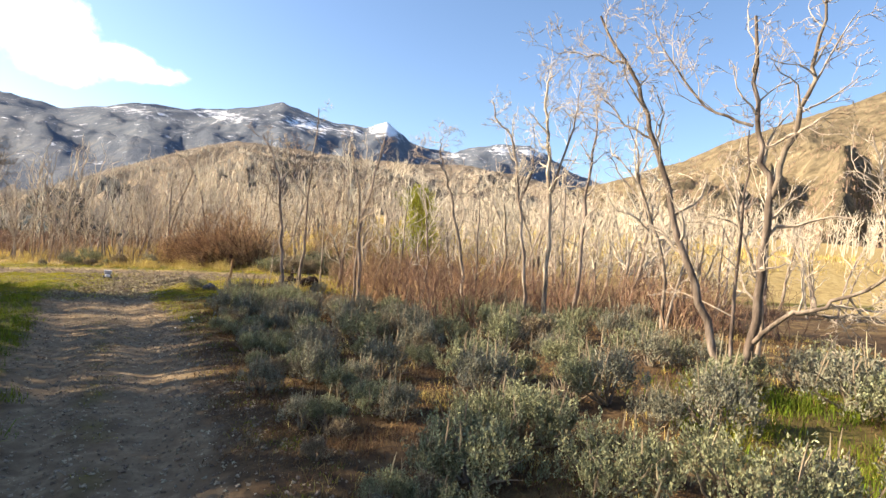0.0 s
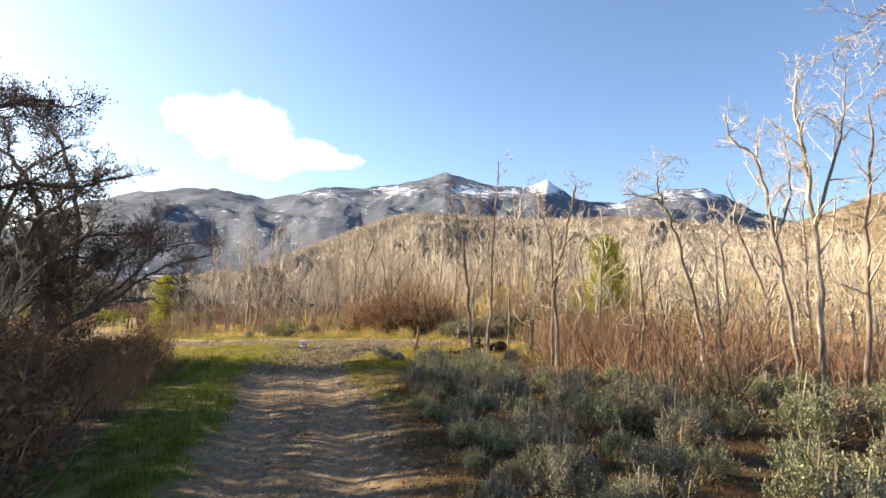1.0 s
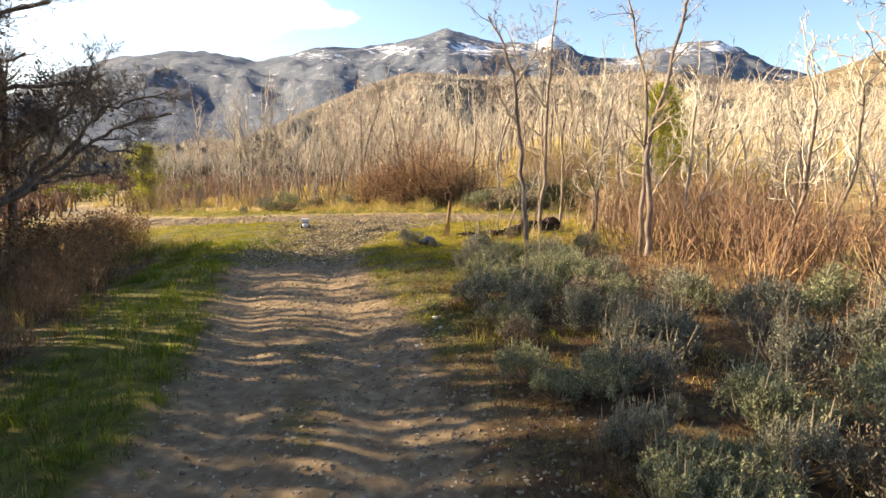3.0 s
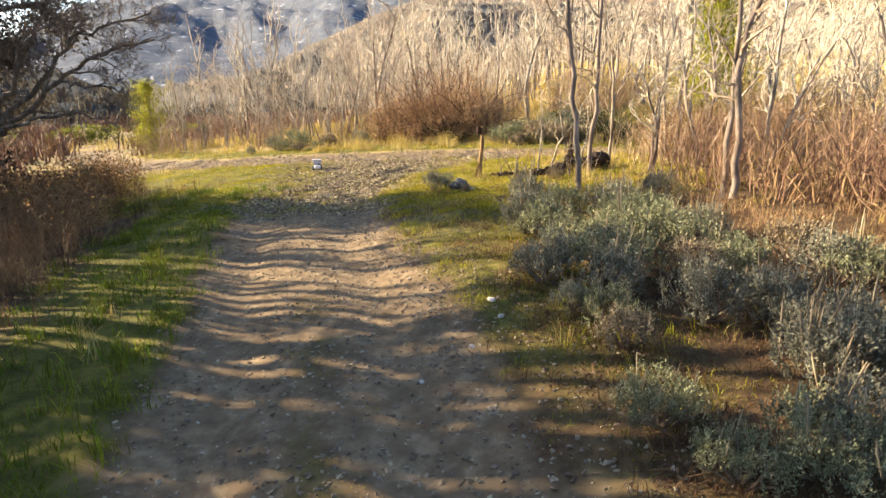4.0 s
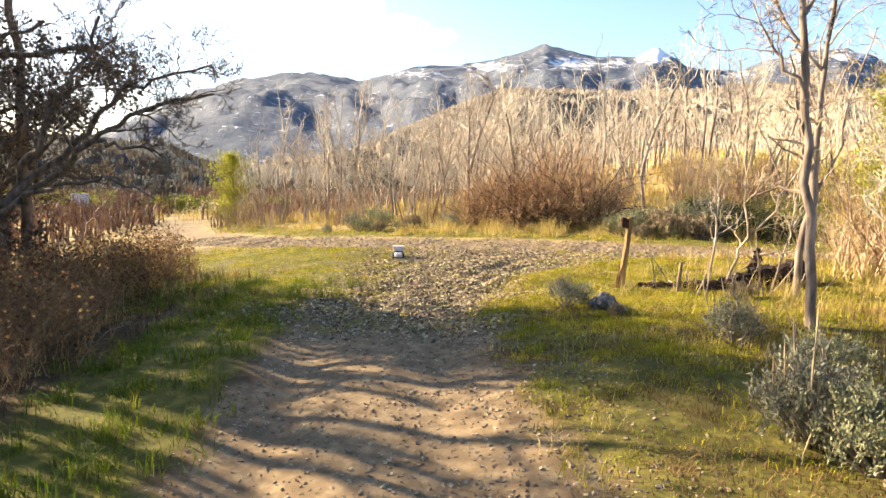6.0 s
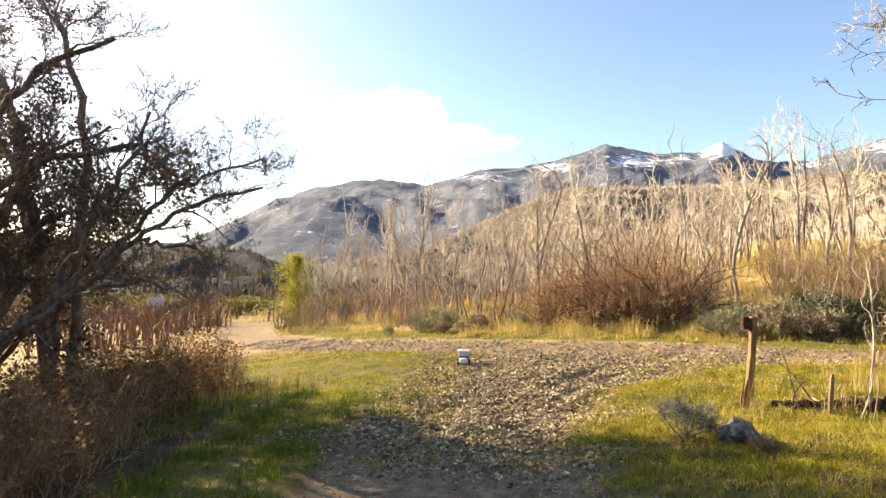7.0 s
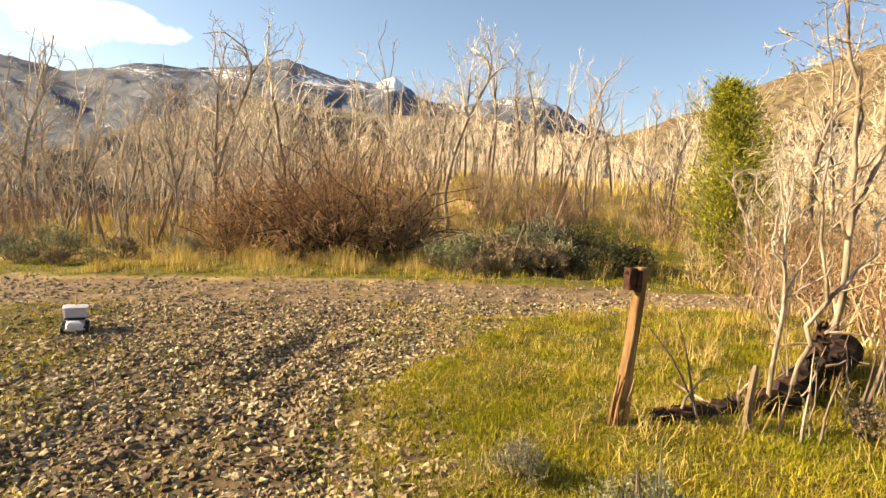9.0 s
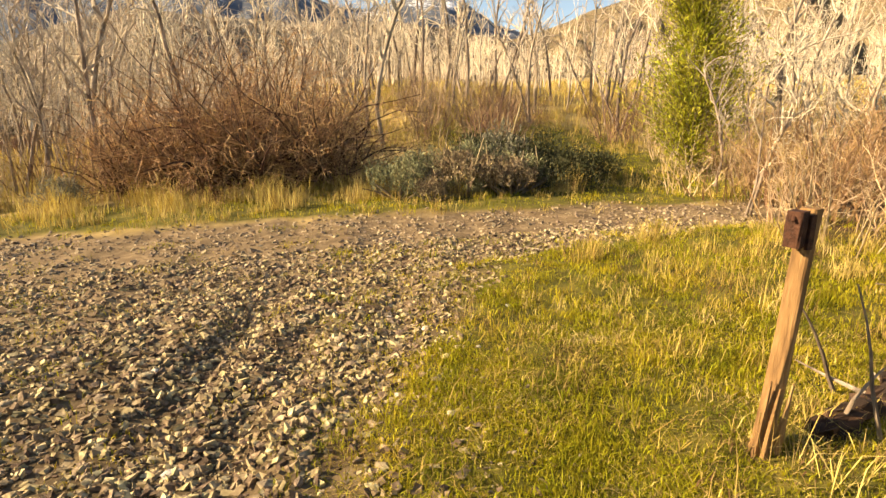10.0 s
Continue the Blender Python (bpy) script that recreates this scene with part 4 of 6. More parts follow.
for x, y, turn, seed in ((-16.0, 8.6, 20, 65), (-14.8, 7.6, 90, 67)):
    oak(x, y, turn, 3.6, OAK_S, seed, 6, 1.0, 1.6, 2, 3)


def pole_mesh(seed, thick):
    rng = np.random.default_rng(seed)
    trunk, crown = Geo(), Geo()
    path = limb_path((0, 0, -0.1), UP, 6.0, 8, 0.016, 0.08, rng)
    rad = np.linspace(thick, thick * 0.6, 9)
    tube(trunk, path, rad, 6)
    boughs(crown, path, rad, 6, 0.85, 2, rng, 0.66, (0.3, 0.7), 0.15, 0.12, None, 3, 0.006)
    return trunk.mesh("trunk", M_OAK, True), crown.mesh("crown", M_OAK)


# unseen poles, placed left of view so their shadows stripe the track
POLES = [pole_mesh(700 + k, (0.05, 0.07, 0.06, 0.085)[k]) for k in range(4)]
prng = np.random.default_rng(71)
for k in range(120):
    if k < 56:
        y = 8.0 + 7.2 * (k + prng.uniform(0.2, 0.8)) / 56
        x = -1.7 - 1.15 * (y - 1.83) - prng.uniform(0.0, 1.8)
    else:
        x, y = prng.uniform(-15.5, -11.8), -0.5 + 8.5 * (k - 56 + prng.uniform()) / 64
    t = thing("pole_tree", on(x, y), "unseen straight slender dark-barked tree, added to stripe the track with shade", "tree", "slender trees of the shaded stand", prng.uniform(0, 360), prng.uniform(0.9, 1.2) if k < 56 else prng.uniform(1.1, 1.5))
    part("trunk", POLES[k % 4][0], None, t)
    part("crown", POLES[k % 4][1], None, t)


# ---- bare shrubs ----
def shrub_mesh(seed, wide, tall, stems, mat, depth=2, count=5, thick=0.009, lift=0.05):
    rng = np.random.default_rng(seed)
    g = Geo()
    for _ in range(stems):
        th, q = rng.uniform(0, 6.28), math.sqrt(rng.uniform())
        out = np.array([math.cos(th), math.sin(th), 0])
        p = out * q * 0.36 * wide + np.array([0, 0, -0.08])
        d = unit(UP + out * q * rng.uniform(0.2, 1.0) * wide / tall * 0.6 + rng.normal(size=3) * 0.2)
        path = limb_path(p, d, tall * rng.uniform(0.65, 1.1) * (1 - 0.35 * q * q), 5, 0.2, lift, rng)
        rad = np.linspace(thick * rng.uniform(0.7, 1.3), 0.002, 6)
        tube(g, path, rad, 3)
        boughs(g, path, rad, count, tall * 0.32, depth, rng, 0.2, (0.4, 1.1), 0.28, 0.05, None, 2, 0.0025)
    return g.mesh("branchwork", mat)


def put_shrub(name, me, x, y, turn, size, label, group):
    t = thing(name, on(x, y), label, "shrub", group, turn, size)
    tagged(part("branchwork", me, None, t), kind="stuff")
    return t


RED = [shrub_mesh(200 + k, 1.1, 1.35, 16, M_REDTWIG, 2, 3) for k in range(4)]
PALEBRUSH = [shrub_mesh(250 + k, 1.0, 2.0, 12, M_TANSTEM, 1, 4, 0.012, 0.12) for k in range(4)]


def dome_mesh(seed, wide, tall, stems, mat):
    """A rounded tangle of crooked branches."""
    rng = np.random.default_rng(seed)
    canes, twigs = Geo(), Geo()
    for _ in range(stems):
        th, tilt = rng.uniform(0, 6.28), rng.uniform(0, 1) ** 0.8 * 1.1
        out = np.array([math.cos(th), math.sin(th), 0])
        d = unit(UP * math.cos(tilt) + out * math.sin(tilt))
        reach = 1 / math.sqrt((math.sin(tilt) / (0.5 * wide)) ** 2 + (math.cos(tilt) / tall) ** 2)
        path = limb_path(out * rng.uniform(0, 0.3) * wide * 0.5 + np.array([0, 0, -0.05]), unit(d + UP * 0.25), reach * rng.uniform(0.65, 1.02), 6, 0.26, 0.03, rng)
        path[:, 2] = np.maximum(path[:, 2], 0.04 * np.arange(7) - 0.05)
        rad = np.linspace(0.02 * rng.uniform(0.6, 1.4), 0.005, 7)
        tube(canes, path, rad, 4)
        boughs(twigs, path, rad, 10, tall * 0.26, 2, rng, 0.25, (0.5, 1.3), 0.35, 0.02, None, 3, 0.004)
    return canes.mesh("woody_base", M_CANE), twigs.mesh("branchwork", mat)


BIGRED = [dome_mesh(210 + k, 2.5, 3.15, 66, M_WILLOW) for k in range(3)]
GREY = [shrub_mesh(220 + k, 0.9, 1.5, 12, M_SHRUB, 2, 5) for k in range(3)]
for x, y, k, turn, size in ((-9.2, 27.9, 0, 10, 0.88), (-8.0, 27.6, 1, 70, 1.08), (-6.8, 27.4, 2, 200, 1.18), (-5.6, 27.4, 1, 130, 1.1), (-7.4, 28.3, 2, 300, 1.22), (-6.2, 28.2, 0, 250, 1.22)):
    t = thing("willow_shrub", on(x, y), "dense red-brown bare willow shrub on a grassy bank", "shrub", "red-brown willow shrubs", turn, size)
    tagged(part("woody_base", BIGRED[k][0], None, t, "dark red-brown crooked canes"), kind="stuff")
    tagged(part("branchwork", BIGRED[k][1], None, t, "fine orange-brown twigs"), kind="stuff")
srng = np.random.default_rng(21)
for _ in range(24):
    x, y = srng.uniform(-11, 2.5), srng.uniform(27.8, 34)
    put_shrub("bare_shrub", RED[int(srng.integers(4))], x, y, srng.uniform(0, 360), srng.uniform(0.9, 1.6), "red-brown leafless shrub under the bare trees", "leafless shrubs of the copse")
for _ in range(45):
    x = srng.uniform(-21, 2)
    put_shrub("pale_shrub", GREY[int(srng.integers(3))], x, float(front(x)) + srng.uniform(-0.6, 3.5), srng.uniform(0, 360), srng.uniform(0.8, 1.5), "pale leafless shrub among bare trees", "pale leafless shrubs")
for k in range(125):
    x, y = srng.uniform(-0.6, 8.5), srng.uniform(9.0, 17.0)
    if y < 9.0 + 0.15 * x or (x < 0.6 and y < 14.5):
        continue
    put_shrub("bare_shrub", (RED if k % 4 else PALEBRUSH)[int(srng.integers(4))], x, y, srng.uniform(0, 360), srng.uniform(0.8, 1.4) if k % 4 else srng.uniform(0.65, 0.95), "red-brown leafless shrub thicket among sagebrush" if k % 4 else "pale upright leafless stems among red-brown brush", "leafless shrubs by the sagebrush")


def thicket_leaves(seed):
    lr = np.random.default_rng(seed)
    g = Geo()
    n = 680
    th, q = lr.uniform(0, 6.28, n), np.sqrt(lr.uniform(0, 1, n))
    p = np.stack([np.cos(th) * q * 0.62, np.sin(th) * q * 0.62, lr.uniform(0.08, 1.15, n) * (1 - 0.3 * q * q)], 1)
    leaves(g, p, unit(lr.normal(size=(n, 3))), lr.uniform(0.03, 0.075, n), lr.uniform(0.02, 0.045, n), lr)
    return g.mesh("foliage", M_DEADLEAF)


DEADLEAF = [thicket_leaves(230 + k) for k in range(3)]
TANBRUSH = [shrub_mesh(240 + k, 1.2, 1.25, 18, M_TANSTEM, 2, 4) for k in range(4)]
for _ in range(105):
    y = srng.uniform(-4.0, 15.5)
    off = srng.uniform(1.9, 4.4) + 1.3 * float(smooth(7.0, 8.5, y) * (1 - smooth(12.0, 13.5, y)))
    x = float(np.interp(y, TY, TL)) - off - 1.1 * float(smooth(13, 16, y))
    t = put_shrub("leafy_thicket", (TANBRUSH if y > 8.2 else RED)[int(srng.integers(4))], x, y, srng.uniform(0, 360), srng.uniform(0.8, 1.2) * (1.4 - 0.9 * float(smooth(7.2, 9.0, y)) + 0.38 * float(smooth(11.0, 13.0, y))) * (0.72 + 0.13 * off) * (1 - 0.45 * float(smooth(8.2, 9.2, y) * (1 - smooth(12.2, 13.6, y)))), "brown thicket shrub with withered leaves on the shaded side", "withered thicket on the shaded side")
    if y > 8.2 and srng.uniform() < 0.6:
        continue
    tagged(part("foliage", DEADLEAF[int(srng.integers(3))], None, t, "withered brown leaves"), kind="stuff")
for _ in range(30):
    y = srng.uniform(9.5, 15.0)
    x = float(np.interp(y, TY, TL)) - srng.uniform(2.1, 3.4) - 0.6 * float(smooth(13, 15, y))
    t = put_shrub("leafy_thicket", TANBRUSH[int(srng.integers(4))], x, y, srng.uniform(0, 360), srng.uniform(0.35, 0.5) + 0.3 * float(smooth(12.0, 13.5, y)), "low tan leafless brush beside shaded grass", "withered thicket on the shaded side")
for _ in range(46):
    y = srng.uniform(1.0, 16.0)
    x = float(np.interp(y, TY, TL)) - srng.uniform(2.2, 3.9) - 1.0 * float(smooth(13, 16, y))
    put_shrub("bare_shrub", (TANBRUSH if y > 8.2 else RED)[int(srng.integers(4))], x, y, srng.uniform(0, 360), srng.uniform(1.2, 1.75) * (1 - 0.7 * float(smooth(7.2, 9.0, y)) + 0.32 * float(smooth(12.2, 13.5, y))), "twiggy red-brown shrub rising out of the thicket", "leafless shrubs of the thicket")
# unseen shrubs behind the hedge, added so that the verge falls in shade
for _ in range(34):
    y = srng.uniform(8.2, 14.4)
    x = float(np.interp(y, TY, TL)) - srng.uniform(4.6, 6.6)
    t = put_shrub("leafy_thicket", RED[int(srng.integers(4))], x, y, srng.uniform(0, 360), srng.uniform(1.2, 1.6), "unseen brown thicket shrub with withered leaves, added to shade the verge", "withered thicket on the shaded side")
    tagged(part("foliage", DEADLEAF[int(srng.integers(3))], None, t, "withered brown leaves"), kind="stuff")
for _ in range(34):
    y = srng.uniform(14.6, 18.8)
    x = float(np.interp(y, [14.6, 16.5, 18.8], [-10.9, -11.6, -12.8])) - srng.uniform(0, 2.4)
    t = put_shrub("leafy_thicket", TANBRUSH[int(srng.integers(4))], x, y, srng.uniform(0, 360), srng.uniform(0.75, 1.1), "brown thicket shrub with withered leaves under an oak", "withered thicket on the shaded side")
    tagged(part("foliage", DEADLEAF[int(srng.integers(3))], None, t, "withered brown leaves"), kind="stuff")
for _ in range(44):
    x, y = srng.uniform(-1.1, 3.2), srng.uniform(18.6, 24.0)
    if x < -1.0 + 0.25 * (y - 18.6):
        continue
    put_shrub("bare_shrub", TANBRUSH[int(srng.integers(4))], x, y, srng.uniform(0, 360), srng.uniform(1.1, 1.7), "tall tan leafless brush beside the meadow", "tan brush beside the meadow")
for x, y, size in ((-0.9, 19.6, 1.0), (-0.2, 20.6, 1.1), (0.7, 19.4, 1.2), (-0.5, 21.6, 0.9), (1.4, 20.8, 1.2), (0.4, 17.0, 1.0), (1.8, 17.4, 1.2), (2.6, 19.2, 1.3), (1.0, 23.8, 1.1), (2.2, 25.2, 1.2), (-1.3, 20.4, 1.1), (-0.4, 19.0, 1.2), (1.6, 22.6, 1.2), (2.8, 23.4, 1.3), (3.2, 21.2, 1.4), (0.2, 24.6, 0.9), (1.9, 27.6, 1.2), (3.4, 26.4, 1.3), (0.2, 18.2, 1.2), (1.2, 18.4, 1.3)):
    put_shrub("pale_shrub", GREY[int(srng.integers(3))], x, y, srng.uniform(0, 360), size, "pale leafless shrub in dry golden grass", "pale leafless shrubs")


field, frng = Geo(), np.random.default_rng(29)
fx, fy = frng.uniform(-75, -17, 2600), frng.uniform(24, 75, 2600)
ok = (crossing(fx, fy) < 0.2) & (fy > 27 + 0.35 * (fx + 17)) & (fx < -23 + 0.1 * (fy - 28))
fx, fy = np.repeat(fx[ok], 9) + frng.normal(size=ok.sum() * 9) * 0.35, np.repeat(fy[ok], 9) + frng.normal(size=ok.sum() * 9) * 0.35
blades(field, np.stack([fx, fy, height(fx, fy) - 0.05], 1), frng.uniform(0.4, 1.7, len(fx)), 0.1, 0.5, frng)
tagged(new("field_scrub", field.mesh("field_scrub", M_REDTWIG)), "low brown scrub on the flat beyond the road", "scrub", kind="stuff")


# ---- sagebrush ----
def sage_mesh(seed, wide, tall, tufts, stalks, per=20, broad=0.72):
    rng = np.random.default_rng(seed)
    leaf, stem, stalk = Geo(), Geo(), Geo()
    for _ in range(14):
        th = rng.uniform(0, 6.28)
        d = unit(UP + np.array([math.cos(th), math.sin(th), 0]) * rng.uniform(0.2, 1.1) * wide / tall)
        tube(stem, limb_path((0, 0, -0.05), d, tall * rng.uniform(0.6, 0.85), 4, 0.2, 0.05, rng), np.linspace(0.013, 0.004, 5), 4)
    # lumps of the crown
    n = 19
    th, q = rng.uniform(0, 6.28, n), np.sqrt(rng.uniform(0, 1, n))
    lumps = np.stack([np.cos(th) * q * 0.36 * wide, np.sin(th) * q * 0.36 * wide, tall * (0.5 - 0.3 * q * q) * rng.uniform(0.7, 1.15, n)], 1)
    pick = lumps[rng.integers(n, size=tufts)]
    d = unit(rng.normal(size=(tufts, 3)) + UP * 0.35)
    c = pick + d * np.array([0.13 * wide, 0.13 * wide, 0.19 * tall]) * rng.uniform(0.5, 1.0, (tufts, 1))
    c[:, 2] = np.maximum(c[:, 2], 0.02)
    grow = unit(d * 0.45 + UP * 1.2 + rng.normal(size=d.shape) * 0.18)
    long = rng.uniform(0.06, 0.15, (tufts, 1, 1))
    along = rng.uniform(0, 1, (tufts, per, 1))
    p = (c[:, None] + grow[:, None] * along * long + rng.normal(size=(tufts, per, 3)) * 0.009).reshape(-1, 3)
    dd = unit(np.repeat(grow, per, 0) + rng.normal(size=p.shape) * 0.5)
    leaves(leaf, p, dd, rng.uniform(0.025, 0.048, len(p)) * broad, rng.uniform(0.009, 0.017, len(p)) * broad, rng)
    for _ in range(stalks):
        k = int(rng.integers(tufts))
        tube(stalk, limb_path(c[k], unit(UP + rng.normal(size=3) * 0.15), rng.uniform(0.14, 0.34), 3, 0.06, 0.05, rng), [0.002, 0.004, 0.006, 0.002], 4)
    return leaf.mesh("foliage", (M_SAGE, M_SAGEGREY, M_SAGE, M_SAGEBROWN, M_SAGEGREY, M_SAGE)[seed % 10]), stem.mesh("stems", M_SAGESTEM), stalk.mesh("flower_stalks", M_STALK)


SAGE = [sage_mesh(300 + k, (0.8, 0.7, 0.95, 0.6, 0.85, 0.75)[k], (0.52, 0.58, 0.55, 0.42, 0.62, 0.48)[k], (280, 260, 310, 220, 300, 260)[k], (10, 16, 8, 6, 20, 3)[k]) for k in range(6)]


SAGE_FAR = [sage_mesh(320 + k, (0.8, 0.7, 0.95, 0.6, 0.85, 0.75)[k], (0.52, 0.58, 0.55, 0.42, 0.62, 0.48)[k], 220, (6, 10, 4, 4, 12, 2)[k], 15, 0.82) for k in range(6)]


def put_sage(x, y, k, turn, size, label="grey-green sagebrush with dry flower stalks"):
    t = thing("sagebrush", on(x, y), label, "shrub", "sagebrush beside the track", turn, size)
    leaf, base, stalk = (SAGE_FAR if y > 11 or x > 2.6 else SAGE)[k]
    part("foliage", leaf, None, t)
    tagged(part("woody_base", base, None, t), kind="stuff")
    tagged(part("seed_head", stalk, None, t, "dry straw-coloured flower stalks"), kind="stuff")


frng = np.random.default_rng(41)
for x, y, s in ((-2.75, 13.3, 1.15), (-1.9, 13.1, 1.2), (-2.65, 11.3, 1.0), (-2.15, 11.5, 1.1), (-1.2, 11.7, 1.1), (-1.1, 9.9, 1.0), (-0.5, 11.5, 1.1), (-2.4, 12.3, 1.2), (-1.55, 12.3, 1.1), (0.0, 10.5, 1.1), (0.5, 8.7, 1.1), (1.35, 8.6, 1.1), (-0.35, 7.9, 0.9), (0.2, 7.2, 0.9), (-0.2, 9.4, 1.0), (0.9, 7.6, 1.0), (2.1, 9.5, 1.1), (1.25, 5.2, 1.1), (0.3, 5.0, 0.85), (0.75, 3.8, 0.9), (1.4, 4.2, 1.1), (1.7, 3.4, 1.1), (3.6, 7.3, 1.0), (2.1, 5.3, 1.1), (2.6, 2.9, 1.0), (2.6, 4.6, 0.8), (-5.0, 17.3, 0.5), (-2.7, 17.7, 0.7), (-4.05, 24.9, 1.15), (-3.5, 25.1, 1.1), (-3.0, 25.6, 1.25), (-12.2, 26.4, 1.0), (-13.0, 26.6, 1.1), (-11.6, 26.7, 0.8), (-14.0, 26.2, 0.7), (-1.9, 14.2, 1.1), (-2.6, 14.4, 1.0), (-2.05, 9.3, 0.7), (-2.2, 10.6, 0.6), (-1.6, 10.7, 0.9), (-1.3, 9.1, 0.9), (-0.7, 8.6, 0.9), (-1.0, 7.9, 0.8), (-0.45, 7.3, 0.9), (0.35, 6.3, 0.9), (-0.2, 6.2, 0.7), (-0.6, 6.6, 0.6), (-2.7, 25.1, 2.2), (-3.4, 25.3, 2.1), (-4.5, 25.4, 1.5), (-2.35, 25.5, 2.2), (-3.9, 25.7, 2.0), (-3.0, 25.9, 2.3), (-2.5, 26.2, 2.2), (-12.6, 27.2, 1.7), (-11.4, 27.4, 1.6), (-13.6, 27.3, 1.4), (-9.9, 26.6, 1.2), (-1.2, 15.2, 1.1), (-3.1, 15.3, 0.9), (2.3, 3.0, 1.15), (3.6, 3.0, 1.3), (3.0, 4.4, 1.3), (4.6, 4.4, 1.3), (2.9, 2.1, 0.8)):
    put_sage(x, y, int(frng.integers(6)), frng.uniform(0, 360), s * frng.uniform(0.82, 1.05))
for _ in range(140):
    x, y = frng.uniform(-3.2, 5.5), frng.uniform(1.6, 13.5)
    r = float(np.interp(y, TY, TR))
    if x < r + 0.55 or (x > 2.0 and y < 4.6) or frng.uniform() > 0.8:
        continue
    put_sage(x, y, int(frng.integers(6)), frng.uniform(0, 360), frng.uniform(0.7, 1.3) * (0.55 if x < r + 1.0 else 1.0))


for _ in range(22):
    y = frng.uniform(2.4, 9.5)
    put_sage(float(np.interp(y, TY, TR)) + frng.uniform(0.5, 1.7), y, int(frng.integers(6)), frng.uniform(0, 360), frng.uniform(0.32, 0.72), "small sagebrush at the edge of the track")


# ---- juniper and young green trees ----
def feathery(name, x, y, tall, wide, mat, label, seed, sprays=420):
    rng = np.random.default_rng(seed)
    t = thing(name, on(x, y), label, "tree")
    trunk, limbs, leaf = Geo(), Geo(), Geo()
    path = limb_path((0, 0, -0.1), UP, tall * 0.95, 8, 0.05, 0.05, rng)
    tube(trunk, path, np.linspace(0.07, 0.01, 9), 6)
    for k in range(sprays):
        f = rng.uniform(0.02, 1.0)
        rad = wide * (1.03 - f) ** (0.85 if name == "juniper_tree" else 0.55) * (0.45 + 0.55 * min(1, f * 2.6)) * (0.85 + 0.22 * math.sin(9 * f + seed)) * rng.uniform(0.35, 1.1) * (1.35 if k % 9 == 0 else 1.0)
        th = rng.uniform(0, 6.28)
        p0 = np.array([np.interp(f * 8, np.arange(9), path[:, c]) for c in range(3)])
        d = unit(np.array([math.cos(th), math.sin(th), rng.uniform(0.25, 0.9)]))
        line = limb_path(p0, d, rad * 1.15, 4, 0.15, 0.12, rng)
        tube(limbs, line, np.linspace(0.009, 0.002, 5), 3)
        n = 40
        s = rng.uniform(0.35, 4, n)
        p = np.stack([np.interp(s, np.arange(5), line[:, c]) for c in range(3)], 1) + rng.normal(size=(n, 3)) * 0.08
        leaves(leaf, p, unit(rng.normal(size=(n, 3)) * 0.7 + d + UP * 0.5), rng.uniform(0.06, 0.13, n), rng.uniform(0.016, 0.034, n), rng)
    part("trunk", trunk, M_OAK, t, smooth=True)
    part("crown", limbs, M_OAK, t)
    part("foliage", leaf, mat, t)
    return t


feathery("juniper_tree", 2.0, 26.9, 4.5, 2.5, M_CONIFER, "yellow-green feathery juniper tree above dry brush", 51, 820)
feathery("young_tree", -22.4, 31.6, 3.5, 2.5, M_CONIFER, "yellow-green young tree at the edge of the copse", 52, 300)


def green_shrub(x, y, wide, tall, seed, label, mat=None, leaf=1.0, group="green shrubs along the far road"):
    rng = np.random.default_rng(seed)
    t = thing("leafy_shrub", on(x, y), label, "shrub", group)
    g, stem = Geo(), Geo()
    n = 2600 if leaf > 0.5 else 7000
    c = rng.normal(size=(14, 3)) * np.array([0.33 * wide, 0.33 * wide, 0.12 * tall]) + np.array([0, 0, 0.4 * tall])
    d = unit(rng.normal(size=(n, 3)))
    p = c[rng.integers(14, size=n)] + d * np.array([0.24 * wide, 0.24 * wide, 0.32 * tall]) * rng.uniform(0.5, 1, (n, 1))
    p[:, 2] = np.maximum(p[:, 2], 0.05)
    leaves(g, p, unit(d + UP * 0.4), leaf * rng.uniform(0.12, 0.24, n), leaf * rng.uniform(0.05, 0.1, n), rng)
    for _ in range(9):
        tube(stem, limb_path((0, 0, -0.1), unit(UP + rng.normal(size=3) * 0.5), tall * 0.7, 4, 0.15, 0.05, rng), np.linspace(0.03, 0.008, 5), 4)
    part("foliage", g, mat or M_SHRUBLEAF, t)
    part("crown", stem, M_OAK, t)


for x, y, w, h, s in ((-41, 38, 3.6, 2.0, 61), (-36, 41.5, 2.6, 1.5, 63), (-49, 36, 3.6, 1.9, 64), (-30, 45, 2.6, 1.3, 66)):
    green_shrub(x, y, w, h, s, "leafy yellow-green shrub beside the far road")
# dark shrubs added in place of the shadow that falls on the grass
for x, y, w, h, s in ((-1.9, 25.9, 1.5, 0.85, 67), (-1.1, 26.2, 1.4, 0.7, 68), (-1.6, 26.7, 1.5, 0.9, 69), (-2.4, 26.6, 1.4, 1.0, 70)):
    green_shrub(x, y, w, h, s, "low dark shrub standing in for the shadow beside grey sagebrush", M_SHADOWSHRUB, 0.3, "dark low shrubs on the grassy bank")


